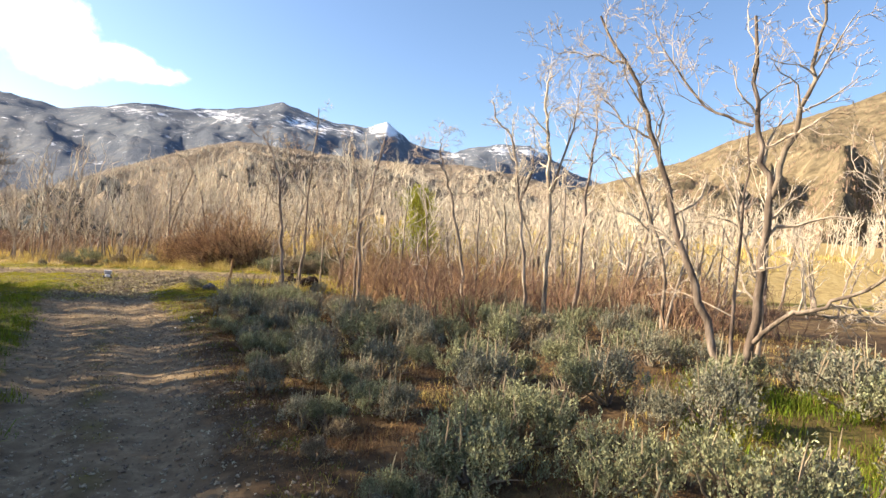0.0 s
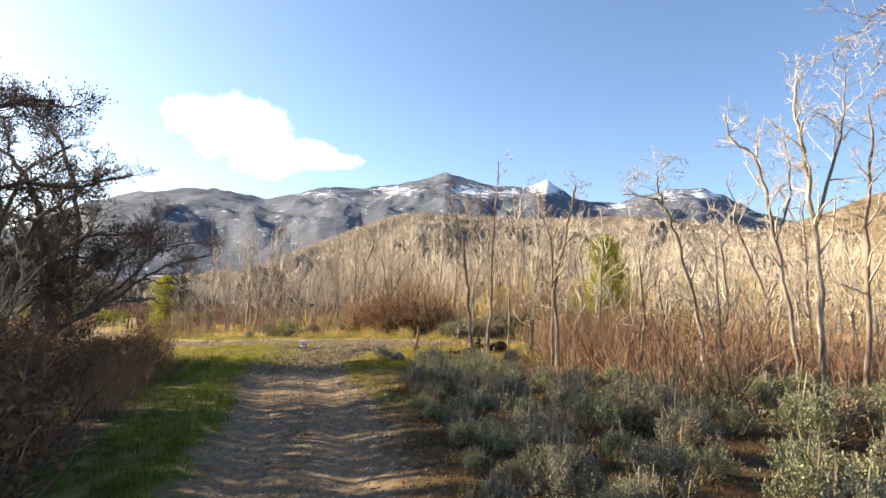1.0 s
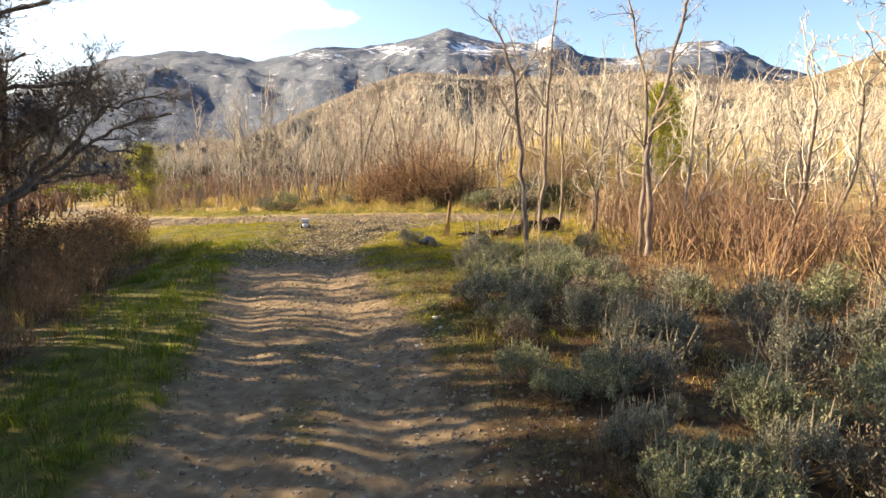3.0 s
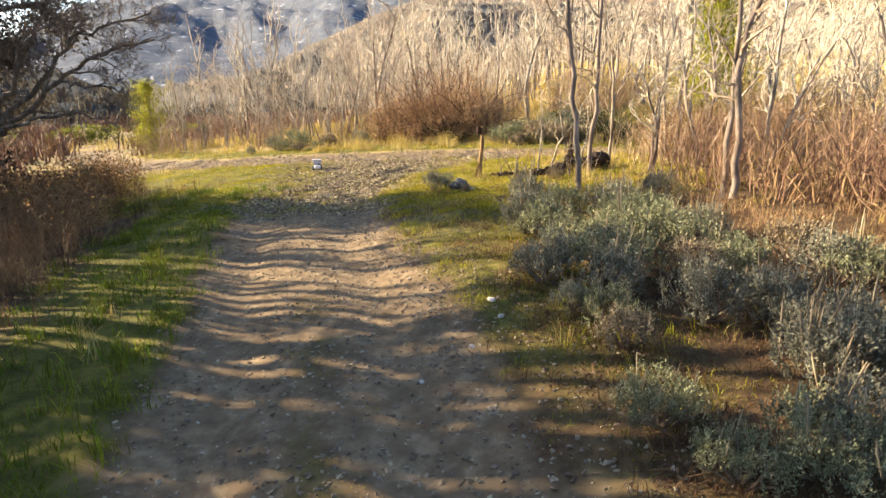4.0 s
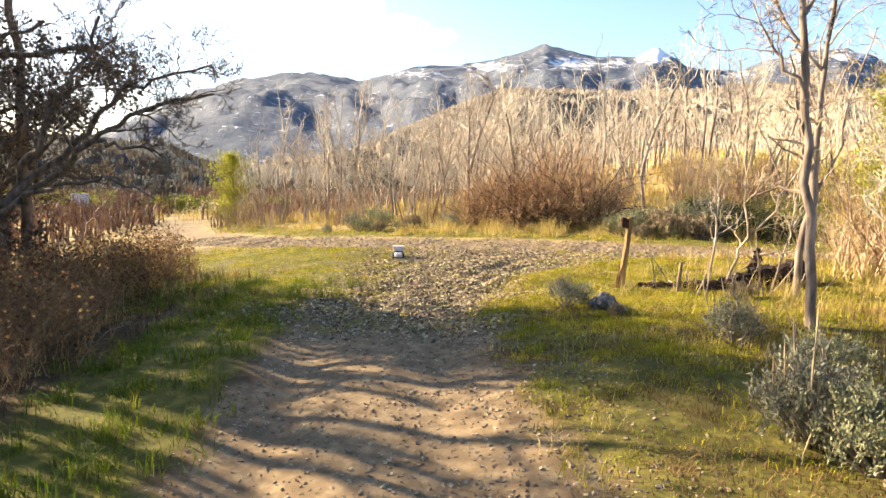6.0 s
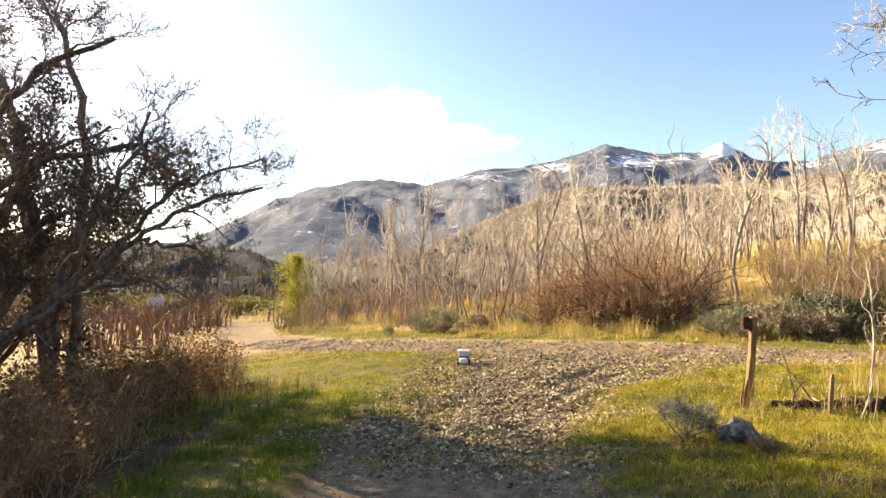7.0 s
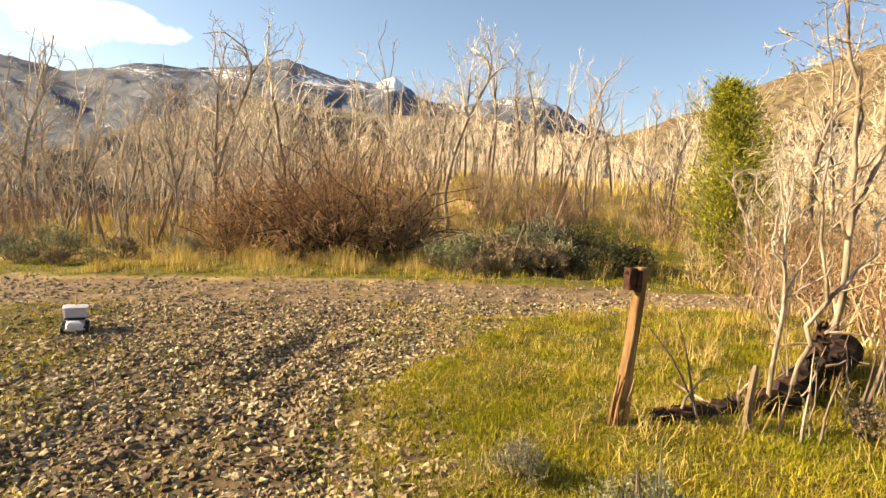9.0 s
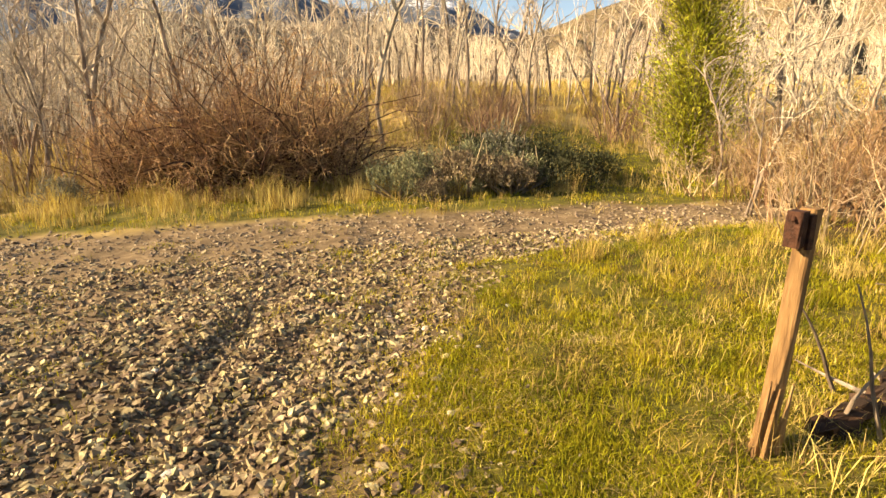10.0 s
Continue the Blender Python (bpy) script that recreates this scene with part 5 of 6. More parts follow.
# ---- fence post, stake, log, stump ----
def plank(g, pts, wide, deep, turn, rng, ragged=0.0):
    """A board or split beam along pts, with uneven edges."""
    pts = np.array(pts, float)
    n = len(pts)
    ca, sa = math.cos(radians(turn)), math.sin(radians(turn))
    a, b = np.array([ca, sa, 0]), np.array([-sa, ca, 0])
    prof = [(-1, -0.8), (-0.8, -1), (0.8, -1), (1, -0.8), (1, 0.8), (0.8, 1), (-0.8, 1), (-1, 0.8)]
    rings = []
    for k in range(n):
        j = rng.normal(size=8) * ragged
        rings.append([pts[k] + a * (u * (wide[k] / 2) * (1 + j[c])) + b * (w * (deep[k] / 2) * (1 + j[c])) for c, (u, w) in enumerate(prof)])
    v = np.array(rings).reshape(-1, 3)
    quads = [(k * 8 + c, k * 8 + (c + 1) % 8, (k + 1) * 8 + (c + 1) % 8, (k + 1) * 8 + c) for k in range(n - 1) for c in range(8)]
    v = np.vstack([v, pts[:1], pts[-1:]])
    tris = [(n * 8, (c + 1) % 8, c) for c in range(8)] + [(n * 8 + 1, (n - 1) * 8 + c, (n - 1) * 8 + (c + 1) % 8) for c in range(8)]
    g.add(v, tris, quads)


prng = np.random.default_rng(71)
post = thing("fence_post", on(-4.2, 17.98), "weathered leaning wooden fence post with a rusty bracket", "post")
g = Geo()
line = [(-0.02, 0, -0.25), (0.0, 0, 0.0), (0.012, 0, 0.12), (0.022, 0, 0.28), (0.038, 0, 0.5), (0.05, 0, 0.7), (0.056, 0, 0.9), (0.058, 0.0, 0.99)]
plank(g, line, [0.088, 0.09, 0.08, 0.07, 0.064, 0.062, 0.064, 0.066], [0.062] * 8, 24, prng, 0.06)
part("beam", g, M_POST, post)
for k in range(5):
    g = Geo()
    x0, y0 = prng.uniform(-0.09, 0.02), -0.05 + prng.uniform(-0.02, 0.01)
    top = prng.uniform(0.16, 0.34)
    plank(g, [(x0, y0, -0.1), (x0 + 0.02, y0, top * 0.5), (x0 + 0.045, y0 + 0.01, top)], [0.03, 0.024, 0.008], [0.02, 0.016, 0.006], 10, prng, 0.1)
    part("splinter", g, M_POST, post)
g = Geo()
plank(g, [(-0.022, -0.025, 0.85), (-0.022, -0.025, 0.92), (-0.022, -0.025, 0.985)], [0.06, 0.068, 0.064], [0.055, 0.06, 0.055], 24, prng, 0.06)
plank(g, [(0.032, -0.04, 0.84), (0.032, -0.04, 0.9), (0.032, -0.04, 0.97)], [0.034, 0.036, 0.034], [0.014, 0.014, 0.014], 14, prng, 0.04)
part("bracket", g, M_RUST, post, "dark rusty iron bracket")
g = Geo()
tube(g, [(-0.015, -0.02, 0.965), (-0.045, -0.03, 0.97), (-0.065, -0.05, 0.95)], [0.008, 0.008, 0.006], 5, True)
part("wire_hook", g, M_RUST, post)

stake = thing("wooden_stake", on(-3.46, 17.80), "short weathered grey wooden stake in grass", "stake")
g = Geo()
plank(g, [(0, 0, -0.15), (0.005, 0, 0.2), (0.015, 0, 0.38), (0.02, 0, 0.42)], [0.04, 0.038, 0.034, 0.02], [0.034, 0.03, 0.028, 0.02], 20, prng, 0.1)
part("stick", g, M_SAGESTEM, stake)


def log(pts, radii, seed, name, label, mat):
    rng = np.random.default_rng(seed)
    pts = np.array(pts, float)
    n = len(pts)
    s = np.linspace(0, n - 1, n * 8)
    p = np.stack([np.interp(s, np.arange(n), pts[:, c]) for c in range(3)], 1)
    r = np.interp(s, np.arange(n), radii)
    g = Geo()
    tube(g, p, r * (1 + rng.normal(size=len(r)) * 0.09), 14, True)
    v = g.v[0]
    v += rng.normal(size=v.shape) * 0.016
    t = thing(name, (0, 0, 0), label, "log")
    part("trunk", g, mat, t)
    br = Geo()
    for _ in range(9):
        k = int(rng.integers(len(p) - 1))
        tube(br, limb_path(p[k], unit(rng.normal(size=3) + UP * 0.8), rng.uniform(0.15, 0.45), 3, 0.2, 0.0, rng), [0.014, 0.01, 0.007, 0.003], 4)
    tagged(part("broken_twig", br, M_DEAD, t), kind="stuff")
    return t


log([on(-3.95, 17.95, -0.02), on(-3.4, 18.1, -0.03), on(-2.85, 18.3, -0.06), on(-2.35, 18.6, -0.12), on(-1.75, 19.1, -0.18)], [0.045, 0.07, 0.1, 0.14, 0.16], 73, "fallen_log", "charred rotten log lying in the grass", M_CHAR)
log([on(-2.5, 18.45, -0.2), on(-2.45, 18.5, -0.36), on(-2.43, 18.52, -0.52)], [0.07, 0.05, 0.025], 74, "broken_snag", "charred upright broken snag beside the log", M_CHAR)

# dead sticks and stems standing round the log
krng = np.random.default_rng(75)
for k in range(26):
    x = krng.uniform(-3.7, -1.6)
    y = 18.0 + 0.45 * max(0.0, x + 3.2) + krng.uniform(-0.55, 0.35)
    g = Geo()
    tall = krng.uniform(0.25, 0.85)
    tube(g, limb_path((0, 0, -0.05), unit(UP + krng.normal(size=3) * (0.18 if k % 4 else 0.9)), tall, 5, 0.14, 0.05, krng), np.linspace(krng.uniform(0.006, 0.013), 0.003, 6), 5)
    stick = thing("dead_stick", on(x, y), "thin grey-brown dead stem standing in grass beside a log", "stick", "dead stems round the log")
    part("stick", g, M_DEAD, stick)


def boulder(g, at, size, rng, cuts=2):
    bm = bmesh.new()
    bmesh.ops.create_icosphere(bm, subdivisions=cuts, radius=1.0)
    off = rng.uniform(0, 50)
    for vv in bm.verts:
        vv.co *= 1 + 0.36 * noise.fractal(vv.co * 1.4 + Vector((off, 0, 0)), 0.8, 2.0, 5)
        vv.co.z = max(vv.co.z, -0.55)
    v = np.array([vv.co[:] for vv in bm.verts]) * np.array(size) + np.array(at)
    bm.verts.ensure_lookup_table()
    g.add(v, [[q.index for q in f.verts] for f in bm.faces])
    bm.free()


def rock(x, y, size, mat, label, seed, sink=0.02):
    rng = np.random.default_rng(seed)
    g = Geo()
    boulder(g, (0, 0, size[2] * 0.5), size, rng, 3 if size[0] > 0.1 else 2)
    t = tagged(new("rock", g.mesh("rock", mat, False)), label, "rock", "rocks beside the track")
    t.matrix_basis = Matrix.LocRotScale(Vector(on(x, y, sink)), Euler((0, 0, rng.uniform(0, 6))), None)
    return t


rock(-4.32, 16.45, (0.2, 0.15, 0.13), M_GREYROCK, "grey weathered rock half buried beside sagebrush", 81)
rock(-4.1, 16.4, (0.06, 0.05, 0.045), M_PALEROCK, "small pale rock beside a larger grey rock", 82)
for k, (x, y) in enumerate(((-4.72, 16.35), (-4.62, 16.7), (-4.15, 16.15))):
    put_sage(x, y, k + 1, 70 * k, (0.75, 0.6, 0.4)[k], "small blue-green sagebrush beside a grey rock")
for k, (x, y, s) in enumerate(((-5.22, 19.8, 0.075), (-5.55, 18.9, 0.06), (-5.35, 18.6, 0.06), (-5.4, 20.25, 0.05), (-5.6, 20.4, 0.05), (-3.05, 10.95, 0.09), (-2.95, 10.7, 0.07), (-3.1, 10.3, 0.06), (-6.9, 19.75, 0.07), (-6.6, 18.7, 0.09), (-5.75, 17.9, 0.06), (-3.35, 9.9, 0.05), (-5.0, 19.3, 0.04), (-4.6, 19.9, 0.05))):
    rock(x, y, (s * 0.5, s * 0.34, s * 0.2), M_PALEROCK, "pale angular stone lying at the track edge", 90 + k, 0.005)

# ---- model truck on the crossing ----
tx, ty = -9.0, 20.95
truck = thing("model_truck", (tx, ty, float(height(tx, ty)) + 0.004), "small white model truck with black window band and whip antenna", "toy truck", turn=25)
truck.scale = (1.15, 0.95, 0.82)


def box(g, c, s, taper=(1, 1), bev=0.12):
    """A box with chamfered edges, narrower towards the top."""
    cx, cy, cz = c
    sx, sy, sz = np.array(s) / 2
    v, rings = [], [(-1, 1 - bev), (-1 + bev * 1.5, 1), (1 - bev * 1.5, 1), (1, 1 - bev)]
    for h, w in rings:
        f = (h + 1) / 2
        ax, ay = sx * w * (1 + (taper[0] - 1) * f), sy * w * (1 + (taper[1] - 1) * f)
        c2 = 0.18
        for u, q in ((-1 + c2, -1), (1 - c2, -1), (1, -1 + c2), (1, 1 - c2), (1 - c2, 1), (-1 + c2, 1), (-1, 1 - c2), (-1, -1 + c2)):
            v.append((cx + u * ax, cy + q * ay, cz + h * sz))
    quads = [(k * 8 + i, k * 8 + (i + 1) % 8, (k + 1) * 8 + (i + 1) % 8, (k + 1) * 8 + i) for k in range(3) for i in range(8)]
    v += [(cx, cy, cz - sz), (cx, cy, cz + sz)]
    tris = [(32, (i + 1) % 8, i) for i in range(8)] + [(33, 24 + i, 24 + (i + 1) % 8) for i in range(8)]
    g.add(v, tris, quads)


g = Geo()
box(g, (0, 0.0, 0.1), (0.15, 0.4, 0.06), (0.95, 0.95))
box(g, (0, -0.13, 0.145), (0.15, 0.15, 0.06), (0.66, 0.75), 0.3)
body = part("body", g, M_WHITE, truck)
g = Geo()
box(g, (0, 0.05, 0.245), (0.175, 0.24, 0.17), (1.2, 0.95), 0.06)
part("cab", g, M_GREYPL, truck, "pale grey translucent cab")
g = Geo()
box(g, (0, -0.072, 0.19), (0.166, 0.03, 0.026))
part("windscreen", g, M_BLACK, truck, "black window band")
g = Geo()
box(g, (0, -0.215, 0.085), (0.16, 0.025, 0.026))
part("bumper", g, M_GREYPL, truck)
for sx in (-1, 1):
    for sy in (-0.135, 0.135):
        tyre, rim = Geo(), Geo()
        prof = [(-0.032, 0.04), (-0.03, 0.054), (-0.02, 0.058), (0.02, 0.058), (0.03, 0.054), (0.032, 0.04)]
        tube(tyre, [(sx * 0.088 + a * 0.75, sy, 0.058) for a, _ in prof], [r for _, r in prof], 18, True)
        w = part("wheel", tyre, M_BLACK, truck)
        tube(rim, [(sx * (0.088 + 0.022), sy, 0.058), (sx * (0.088 + 0.03), sy, 0.058)], [0.03, 0.024], 12, True)
        part("rim", rim, M_GREYPL, w)
g = Geo()
tube(g, [(0.0, 0.1, 0.31), (0.0, 0.1, 0.4), (0.004, 0.1, 0.5)], [0.008, 0.007, 0.005], 5, True)
part("antenna", g, M_POST, truck, "thin brown whip antenna")

# ---- notice board by the far road ----
sign = thing("notice_board", on(-38.5, 36.2), "weathered grey notice board on two posts by the road", "sign")
for sx in (-0.45, 0.45):
    g = Geo()
    box(g, (sx, 0, 0.75), (0.09, 0.09, 1.7), bev=0.02)
    part("post", g, M_DEAD, sign)
g = Geo()
box(g, (0, -0.05, 1.05), (1.0, 0.05, 0.9), bev=0.03)
part("panel", g, M_GREYPL, sign, "pale blue-grey panel")
sign.rotation_euler = (0, 0, radians(45))

# ---- grass ----
def grass(name, label, mat, count, box4, keep, tall, wide, lean, seed, per=14, spread=0.05):
    """Tussocks of blades: keep gives how likely a tussock stands at a place."""
    rng = np.random.default_rng(seed)
    n = count // per
    x, y = rng.uniform(box4[0], box4[1], n), rng.uniform(box4[2], box4[3], n)
    ok = rng.uniform(0, 1, n) < keep(x, y)
    x, y = x[ok], y[ok]
    tuft = rng.uniform(tall[0], tall[1], len(x)) * (0.75 + 0.4 * (wobble(x, y, 0.5, seed) + 0.6))
    x, y = np.repeat(x, per) + rng.normal(size=len(x) * per) * spread, np.repeat(y, per) + rng.normal(size=len(y) * per) * spread
    p = np.stack([x, y, height(x, y) - 0.01], 1)
    g = Geo()
    blades(g, p, np.repeat(tuft, per) * rng.uniform(0.45, 1.1, len(p)), wide * rng.uniform(0.6, 1.3, len(p)), lean, rng)
    return tagged(new(name, g.mesh(name, mat)), label, "grass", kind="stuff")


def clump(x, y, s, seed, lo=-0.2, hi=0.5):
    return smooth(lo, hi, wobble(x, y, s, seed))


grass("meadow_grass", "short yellow-green grass on the sunny verge", M_GRASS, 420000, (-6.6, 1.5, 14.5, 23), lambda x, y: greenness(x, y) * (0.35 + 0.65 * clump(x, y, 0.35, 3)), (0.022, 0.085), 0.006, 0.85, 401, 14, 0.035)
grass("meadow_straw", "dry straw among the green grass", M_STRAW, 24000, (-6.6, 1.5, 14.5, 23), lambda x, y: greenness(x, y) * (0.2 + 0.8 * clump(x, y, 0.9, 13)), (0.05, 0.16), 0.005, 1.0, 411, 12, 0.05)
grass("verge_grass", "green grass on the verge, coloured dark for its shade", M_VERGE, 300000, (-12, -2.5, -2, 18), lambda x, y: (x < np.interp(y, TY, TL) + 0.4) * greenness(x, y) * (0.15 + 0.85 * clump(x, y, 0.3, 4)), (0.04, 0.22), 0.007, 0.9, 402)
grass("edge_grass", "low yellow-green tufts on the sunny verge", M_GRASS, 90000, (-6, 1, 7, 17), lambda x, y: (x > np.interp(y, TY, TR) - 0.4) * greenness(x, y) * (0.15 + 0.85 * clump(x, y, 0.4, 46)), (0.03, 0.11), 0.006, 0.9, 446)
grass("verge_mat", "matted rust-brown dead grass beside the track", M_LITTER, 190000, (-4.6, 2.5, 3.0, 13), lambda x, y: (0.35 + 0.65 * clump(x, y, 0.35, 66)) * smooth(0.0, 0.5, x - np.interp(y, TY, TR)) * (1 - smooth(2.6, 3.6, x - np.interp(y, TY, TR))), (0.02, 0.075), 0.006, 1.3, 466, 12, 0.06)
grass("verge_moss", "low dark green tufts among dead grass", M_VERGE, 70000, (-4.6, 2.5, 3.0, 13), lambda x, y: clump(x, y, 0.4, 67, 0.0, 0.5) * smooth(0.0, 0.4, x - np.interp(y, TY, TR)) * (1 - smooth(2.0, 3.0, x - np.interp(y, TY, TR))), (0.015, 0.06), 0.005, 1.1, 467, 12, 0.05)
grass("sage_straw", "thin tan dry grass standing among the sagebrush", M_TANSTEM, 60000, (-3, 6.5, 9, 17), lambda x, y: smooth(10.3, 11.5, y + 0.4 * x) * (0.1 + 0.9 * clump(x, y, 0.5, 56)) * smooth(0.4, 1.2, x - np.interp(y, TY, TR)), (0.1, 0.3), 0.004, 0.6, 456, 14, 0.07)
grass("bank_grass", "yellow-green grass along the far road bank", M_GRASS, 70000, (-24, 4, 21.5, 33), lambda x, y: greenness(x, y), (0.05, 0.14), 0.009, 0.7, 403, 10)
grass("bank_straw", "dry straw along the far road bank", M_STRAW, 50000, (-24, 4, 22, 30), lambda x, y: greenness(x, y) * clump(x, y, 0.8, 14), (0.08, 0.3), 0.008, 0.7, 413, 10)
grass("dry_grass", "tall dry golden grass", M_STRAW, 110000, (-23, 8, 24.5, 38), lambda x, y: smooth(0.8, 2.0, y - np.interp(x, RX, RF)) * (0.2 + 0.8 * clump(x, y, 0.8, 5)) * (1 - 0.8 * greenness(x, y)), (0.2, 0.55), 0.011, 0.5, 404, 12, 0.08)
grass("post_grass", "dry golden grass round the post and log", M_STRAW, 42000, (-5.2, 4.5, 15.8, 24), lambda x, y: (0.03 + 0.5 * clump(x, y, 0.7, 6) * smooth(-4.2, -2.2, x) + 0.6 * np.exp(-((x + 4.2) ** 2 + (y - 17.9) ** 2) / 0.3)) * (0.3 + 0.7 * smooth(-4.3, -2, x)) * (1 - worn(x, y)) * smooth(15.8, 17.3, y), (0.08, 0.3), 0.004, 0.75, 405)
grass("right_grass", "dry and green grass under the bare trees", M_STRAW, 110000, (-1.5, 9, 0.5, 16), lambda x, y: 0.5 * clump(x, y, 0.6, 7) * (1 - worn(x, y)) * smooth(0.2, 1.0, x - np.interp(y, TY, TR)), (0.04, 0.16), 0.005, 0.8, 406)
grass("leaf_litter", "brown dead grass and litter under the sagebrush", M_LITTER, 300000, (-5.5, 9, 0, 16.5), lambda x, y: (0.25 + 0.75 * clump(x, y, 0.5, 17)) * (1 - worn(x, y)) * smooth(-0.1, 0.5, x - np.interp(y, TY, TR)), (0.02, 0.11), 0.006, 1.6, 417, 12, 0.08)
grass("mossy_verge", "rusty yellow-green low grass at the track edge", M_GRASS, 70000, (-6, 3, 1.5, 16.5), lambda x, y: clump(x, y, 0.7, 18, 0.0, 0.6) * smooth(-0.1, 0.3, x - np.interp(y, TY, TR)) * (1 - smooth(0.8, 2.2, x - np.interp(y, TY, TR))) * (0.6 + 0.4 * smooth(9, 11, y)), (0.02, 0.07), 0.005, 1.1, 418, 12, 0.05)
grass("rusty_tufts", "rust-brown dry tussocks at the track edge", M_LITTER, 42000, (-4.5, 3, 1.5, 12), lambda x, y: clump(x, y, 0.4, 27, 0.1, 0.5) * smooth(0.1, 0.5, x - np.interp(y, TY, TR)) * (1 - smooth(1.6, 2.6, x - np.interp(y, TY, TR))), (0.05, 0.15), 0.005, 0.9, 427, 16, 0.05)
def moss_keep(x, y):
    mid = (np.interp(y, TY, TL) + np.interp(y, TY, TR)) / 2
    return np.exp(-(((x - mid) / 0.25) ** 2)) * smooth(-0.1, 0.4, wobble(x, y, 0.55, 21.0)) * (1 - smooth(11, 13, y))


grass("centre_grass", "low green tufts along the middle of the track", M_GRASS, 22000, (-6.5, 1, 1.5, 13), moss_keep, (0.012, 0.04), 0.005, 1.1, 431, 12, 0.04)
grass("straw_clumps", "tall golden straw clumps beside the post and log", M_STRAW, 42000, (-5.0, 2, 16.6, 21.6), lambda x, y: clump(x, y, 0.35, 33, 0.15, 0.55) * smooth(-4.2, -2.4, x) * (1 - worn(x, y)) * (0.35 + 0.65 * smooth(17.3, 18.5, y)), (0.14, 0.38), 0.005, 0.6, 433, 18, 0.06)
grass("brush_straw", "tall pale dry grass standing in the tan brush", M_STRAW, 40000, (-14, -6, 8.5, 19), lambda x, y: clump(x, y, 0.6, 52, -0.3, 0.5) * (1 - smooth(-2.9, -2.3, x - np.interp(y, TY, TL))) * (1 - worn(x, y)), (0.15, 0.5), 0.006, 0.6, 452, 14, 0.07)
grass("meadow_litter", "short brown dead blades among the green grass", M_LITTER, 70000, (-6.6, 1.5, 14.5, 23), lambda x, y: greenness(x, y) * clump(x, y, 0.5, 61), (0.02, 0.07), 0.006, 1.3, 461, 12, 0.05)
grass("willow_fringe", "pale straw fringe at the foot of the willow bank", M_STRAW, 30000, (-11, -1, 25.0, 27.4), lambda x, y: clump(x, y, 0.45, 71, 0.1, 0.5), (0.15, 0.55), 0.009, 0.45, 471, 12, 0.07)
grass("near_meadow", "short mossy yellow-brown grass beside the post", M_GRASS, 230000, (-6.2, -2.8, 15.8, 19.4), lambda x, y: greenness(x, y) * (0.25 + 0.75 * clump(x, y, 0.4, 81)), (0.012, 0.05), 0.006, 1.2, 481, 12, 0.04)
grass("near_thatch", "flattened straw thatch among the short grass", M_STRAW, 36000, (-6.2, -2.8, 15.8, 19.4), lambda x, y: greenness(x, y) * (0.3 + 0.7 * clump(x, y, 0.3, 83)), (0.02, 0.07), 0.005, 2.2, 483, 10, 0.05)
grass("verge_straw", "dry blades among the shaded verge grass", M_STRAW, 12000, (-12, -0.5, -2, 18), lambda x, y: greenness(x, y) * clump(x, y, 0.6, 44), (0.08, 0.28), 0.005, 0.9, 441)
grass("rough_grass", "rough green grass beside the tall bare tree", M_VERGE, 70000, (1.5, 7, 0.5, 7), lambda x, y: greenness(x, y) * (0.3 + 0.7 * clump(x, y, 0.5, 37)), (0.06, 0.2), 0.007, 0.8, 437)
grass("shade_grass", "brown dry grass among the shaded shrubs", M_LITTER, 80000, (-15, 2, -3, 19), lambda x, y: (0.2 + 0.8 * clump(x, y, 0.6, 8)) * (1 - smooth(-2.4, -1.2, x - np.interp(y, TY, TL))), (0.1, 0.4), 0.007, 0.8, 407)
grass("patch_grass", "sparse yellow-green grass on the gravel patch", M_GRASS, 230000, (-17, -5, 15, 24), lambda x, y: (0.35 + 0.65 * clump(x, y, 0.8, 19)) * greenness(x, y) + 0.7 * clump(x, y, 0.6, 19, -0.15, 0.4) * smooth(-0.4, 1.4, -x - 6.6 - 0.25 * (y - 16)) * (1 - smooth(22.5, 23, y)) + 0.3 * crossing(x, y) * clump(x, y, 0.45, 29, 0.0, 0.5), (0.02, 0.08), 0.006, 1.0, 419, 12, 0.07)
grass("slope_grass", "pale dry grass under the woods", M_STRAW, 50000, (-36, 40, 34, 90), lambda x, y: 0.25 + 0.75 * clump(x, y, 3, 9), (0.25, 0.7), 0.05, 0.5, 408, 6, 0.3)

# ---- stones ----
def stone_shapes(count, seed, cuts=1):
    rng = np.random.default_rng(seed)
    bm = bmesh.new()
    bmesh.ops.create_icosphere(bm, subdivisions=1, radius=1.0)
    v = np.array([q.co[:] for q in bm.verts])
    f = np.array([[q.index for q in t.verts] for t in bm.faces])
    bm.free()
    if cuts == 0:
        v = np.array([(a, b, c) for c in (-1, 1) for b in (-1, 1) for a in (-1, 1)], float) * 0.72
        f = np.array([(0, 2, 1), (1, 2, 3), (4, 5, 6), (5, 7, 6), (0, 1, 4), (1, 5, 4), (2, 6, 3), (3, 6, 7), (0, 4, 2), (2, 4, 6), (1, 3, 5), (3, 7, 5)])
        out = []
        for _ in range(count):
            m = np.array(Euler(rng.uniform(-0.6, 0.6, 3)).to_matrix())
            out.append((v * np.array([1.15, rng.uniform(0.55, 0.9), rng.uniform(0.4, 0.75)]) * rng.uniform(0.55, 1.2, (8, 1)) + rng.normal(size=v.shape) * 0.12) @ m.T)
        return out, f
    return [v * np.array([1.0, rng.uniform(0.6, 0.9), rng.uniform(0.35, 0.6)]) * rng.uniform(0.72, 1.2, (len(v), 1)) for _ in range(count)], f


SHAPES, TRI = stone_shapes(8, 500)
CHIPS, CHIP_TRI = stone_shapes(24, 499, 0)


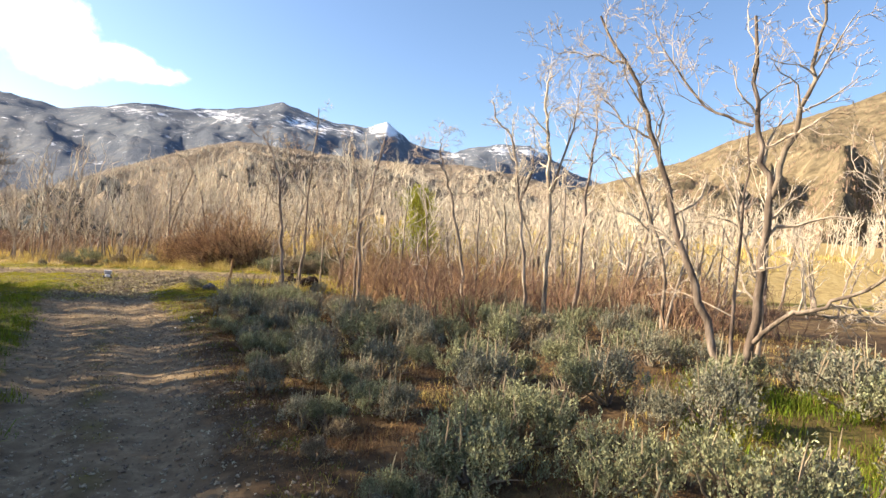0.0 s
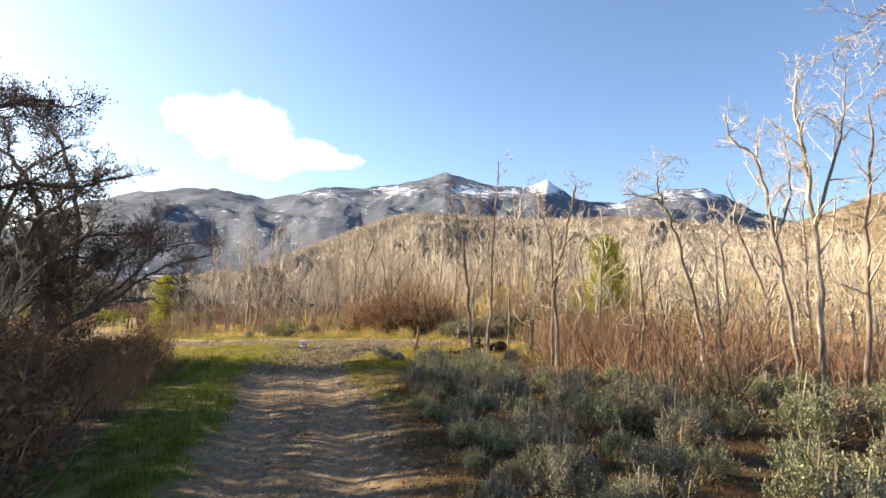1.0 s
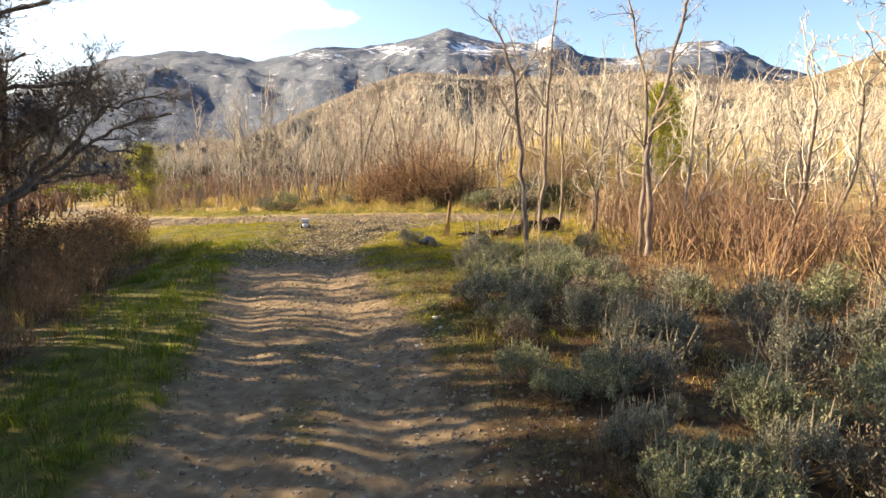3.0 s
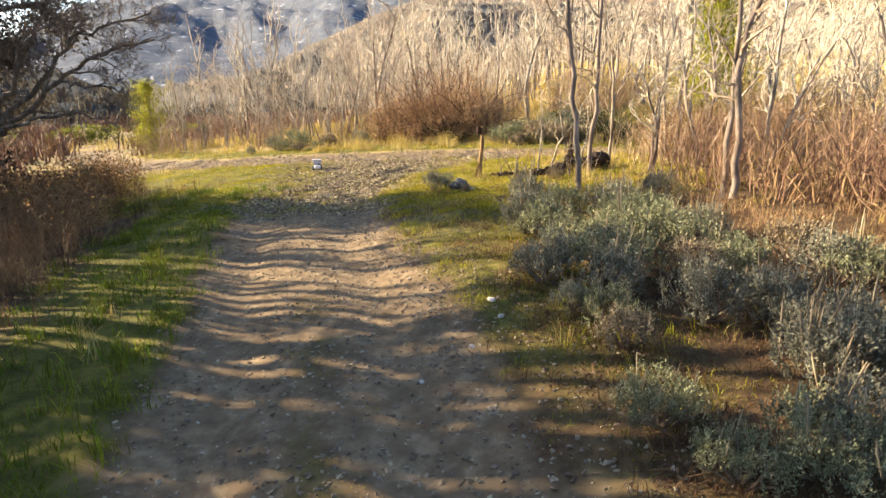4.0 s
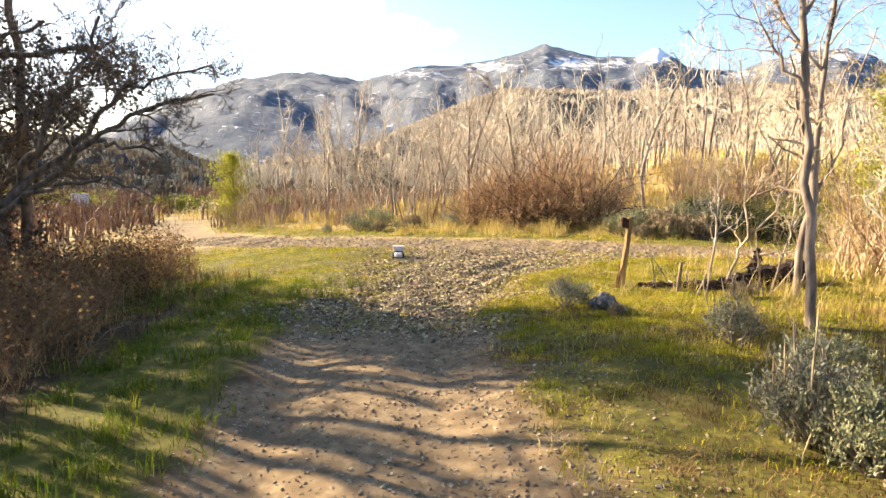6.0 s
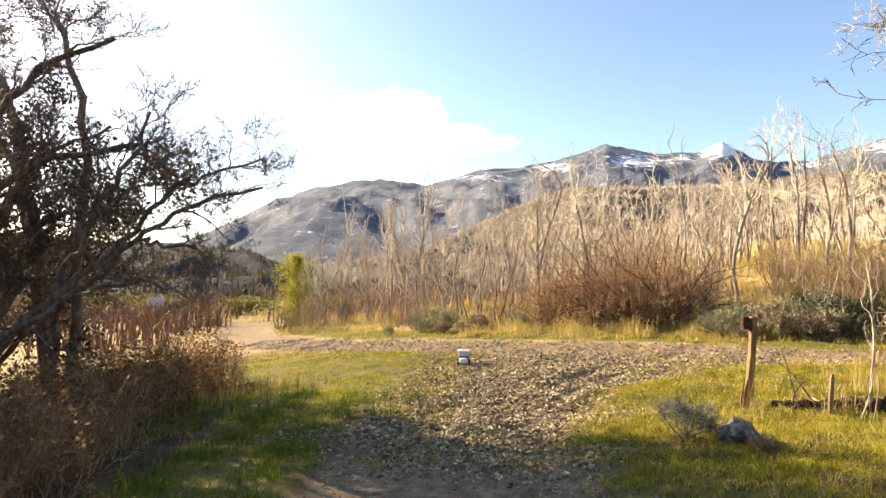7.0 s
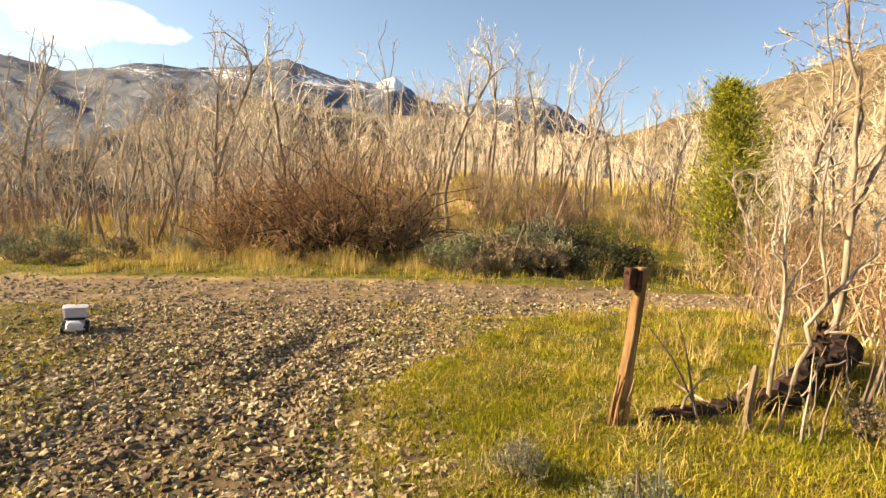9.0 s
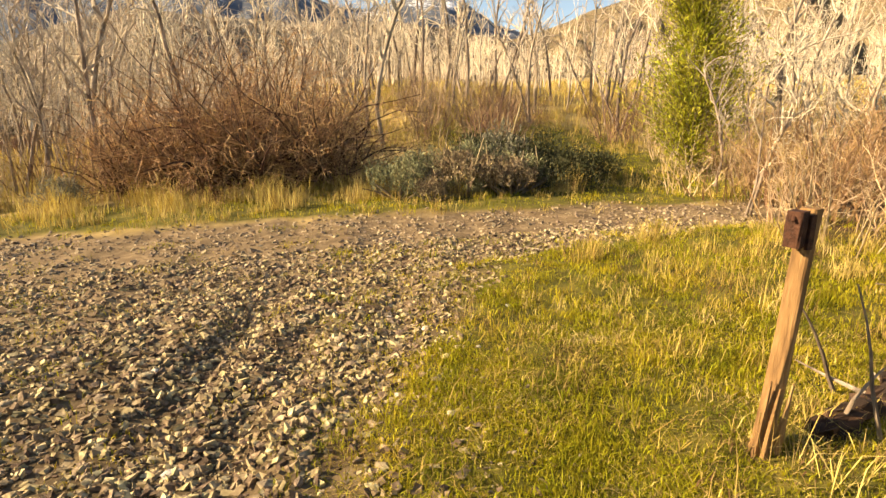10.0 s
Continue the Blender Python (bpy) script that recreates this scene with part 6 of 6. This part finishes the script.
def stone_spots(count, box4, keep, rng):
    x, y = rng.uniform(box4[0], box4[1], count), rng.uniform(box4[2], box4[3], count)
    ok = rng.uniform(0, 1, count) < keep(x, y)
    return x[ok], y[ok]


def gravel(name, label, count, box4, keep, lo, hi, seed, mat=None):
    rng = np.random.default_rng(seed)
    x, y = stone_spots(count, box4, keep, rng)
    s = lo + (hi - lo) * rng.uniform(0, 1, len(x)) ** 2.1
    g = Geo()
    for k in range(len(CHIPS)):
        m = np.arange(len(x)) % len(CHIPS) == k
        th = rng.uniform(0, 6.28, m.sum())
        b = CHIPS[k]
        c, sn = np.cos(th)[:, None], np.sin(th)[:, None]
        v = np.stack([b[None, :, 0] * c - b[None, :, 1] * sn, b[None, :, 0] * sn + b[None, :, 1] * c, np.repeat(b[None, :, 2], m.sum(), 0)], -1) * s[m][:, None, None]
        v += np.stack([x[m], y[m], height(x[m], y[m]) + s[m] * 0.12], 1)[:, None]
        n = m.sum()
        g.add(v.reshape(-1, 3), (np.arange(n)[:, None, None] * 8 + CHIP_TRI[None]).reshape(-1, 3))
    return tagged(new(name, g.mesh(name, mat or M_STONE)), label, "gravel", kind="stuff")


gravel("crossing_gravel", "loose angular gravel on the crossing", 165000, (-12, -1, 15, 22.5), lambda x, y: crossing(x, y) * (0.4 + 0.6 * clump(x, y, 0.7, 11, -0.5, 0.4)) * (1 - 0.6 * smooth(20.5, 22, y)), 0.009, 0.035, 501)
gravel("road_gravel", "pale gravel on the road across", 60000, (-20, 4, 21.3, 27), lambda x, y: crossing(x, y) * (0.3 + 0.5 * clump(x, y, 0.6, 95)), 0.01, 0.036, 502, M_PEBBLE)
gravel("track_gravel", "small gravel scattered on the worn track", 85000, (-9, 1, 2, 17), lambda x, y: track(x, y) * (0.4 + 0.6 * clump(x, y, 0.5, 91)), 0.005, 0.02, 503, M_PEBBLE)
gravel("edge_gravel", "scattered small stones at the track edge", 45000, (-6, 1, 3, 20), lambda x, y: 0.8 * smooth(-0.7, 0.0, x - np.interp(y, TY, TR)) * (1 - smooth(0.5, 1.2, x - np.interp(y, TY, TR))), 0.006, 0.02, 504, M_PEBBLE)

stone_mesh = []
for b in SHAPES:
    g = Geo()
    g.add(b, TRI)
    stone_mesh.append(g.mesh("stone", M_STONE_ONE))
qrng = np.random.default_rng(510)
qx, qy = stone_spots(1400, (-8.4, -5.2, 16.6, 20.6), lambda x, y: crossing(x, y), qrng)
for k, (x, y) in enumerate(zip(qx[:300], qy[:300])):
    s = 0.02 + 0.034 * qrng.uniform() ** 2
    st = new("stone", stone_mesh[k % 8])
    st.parent = ground
    st.matrix_basis = Matrix.LocRotScale(Vector((x, y, float(height(x, y)) + s * 0.12)), Euler((qrng.uniform(-0.3, 0.3), qrng.uniform(-0.3, 0.3), qrng.uniform(0, 6.28))), Vector((s, s, s)))
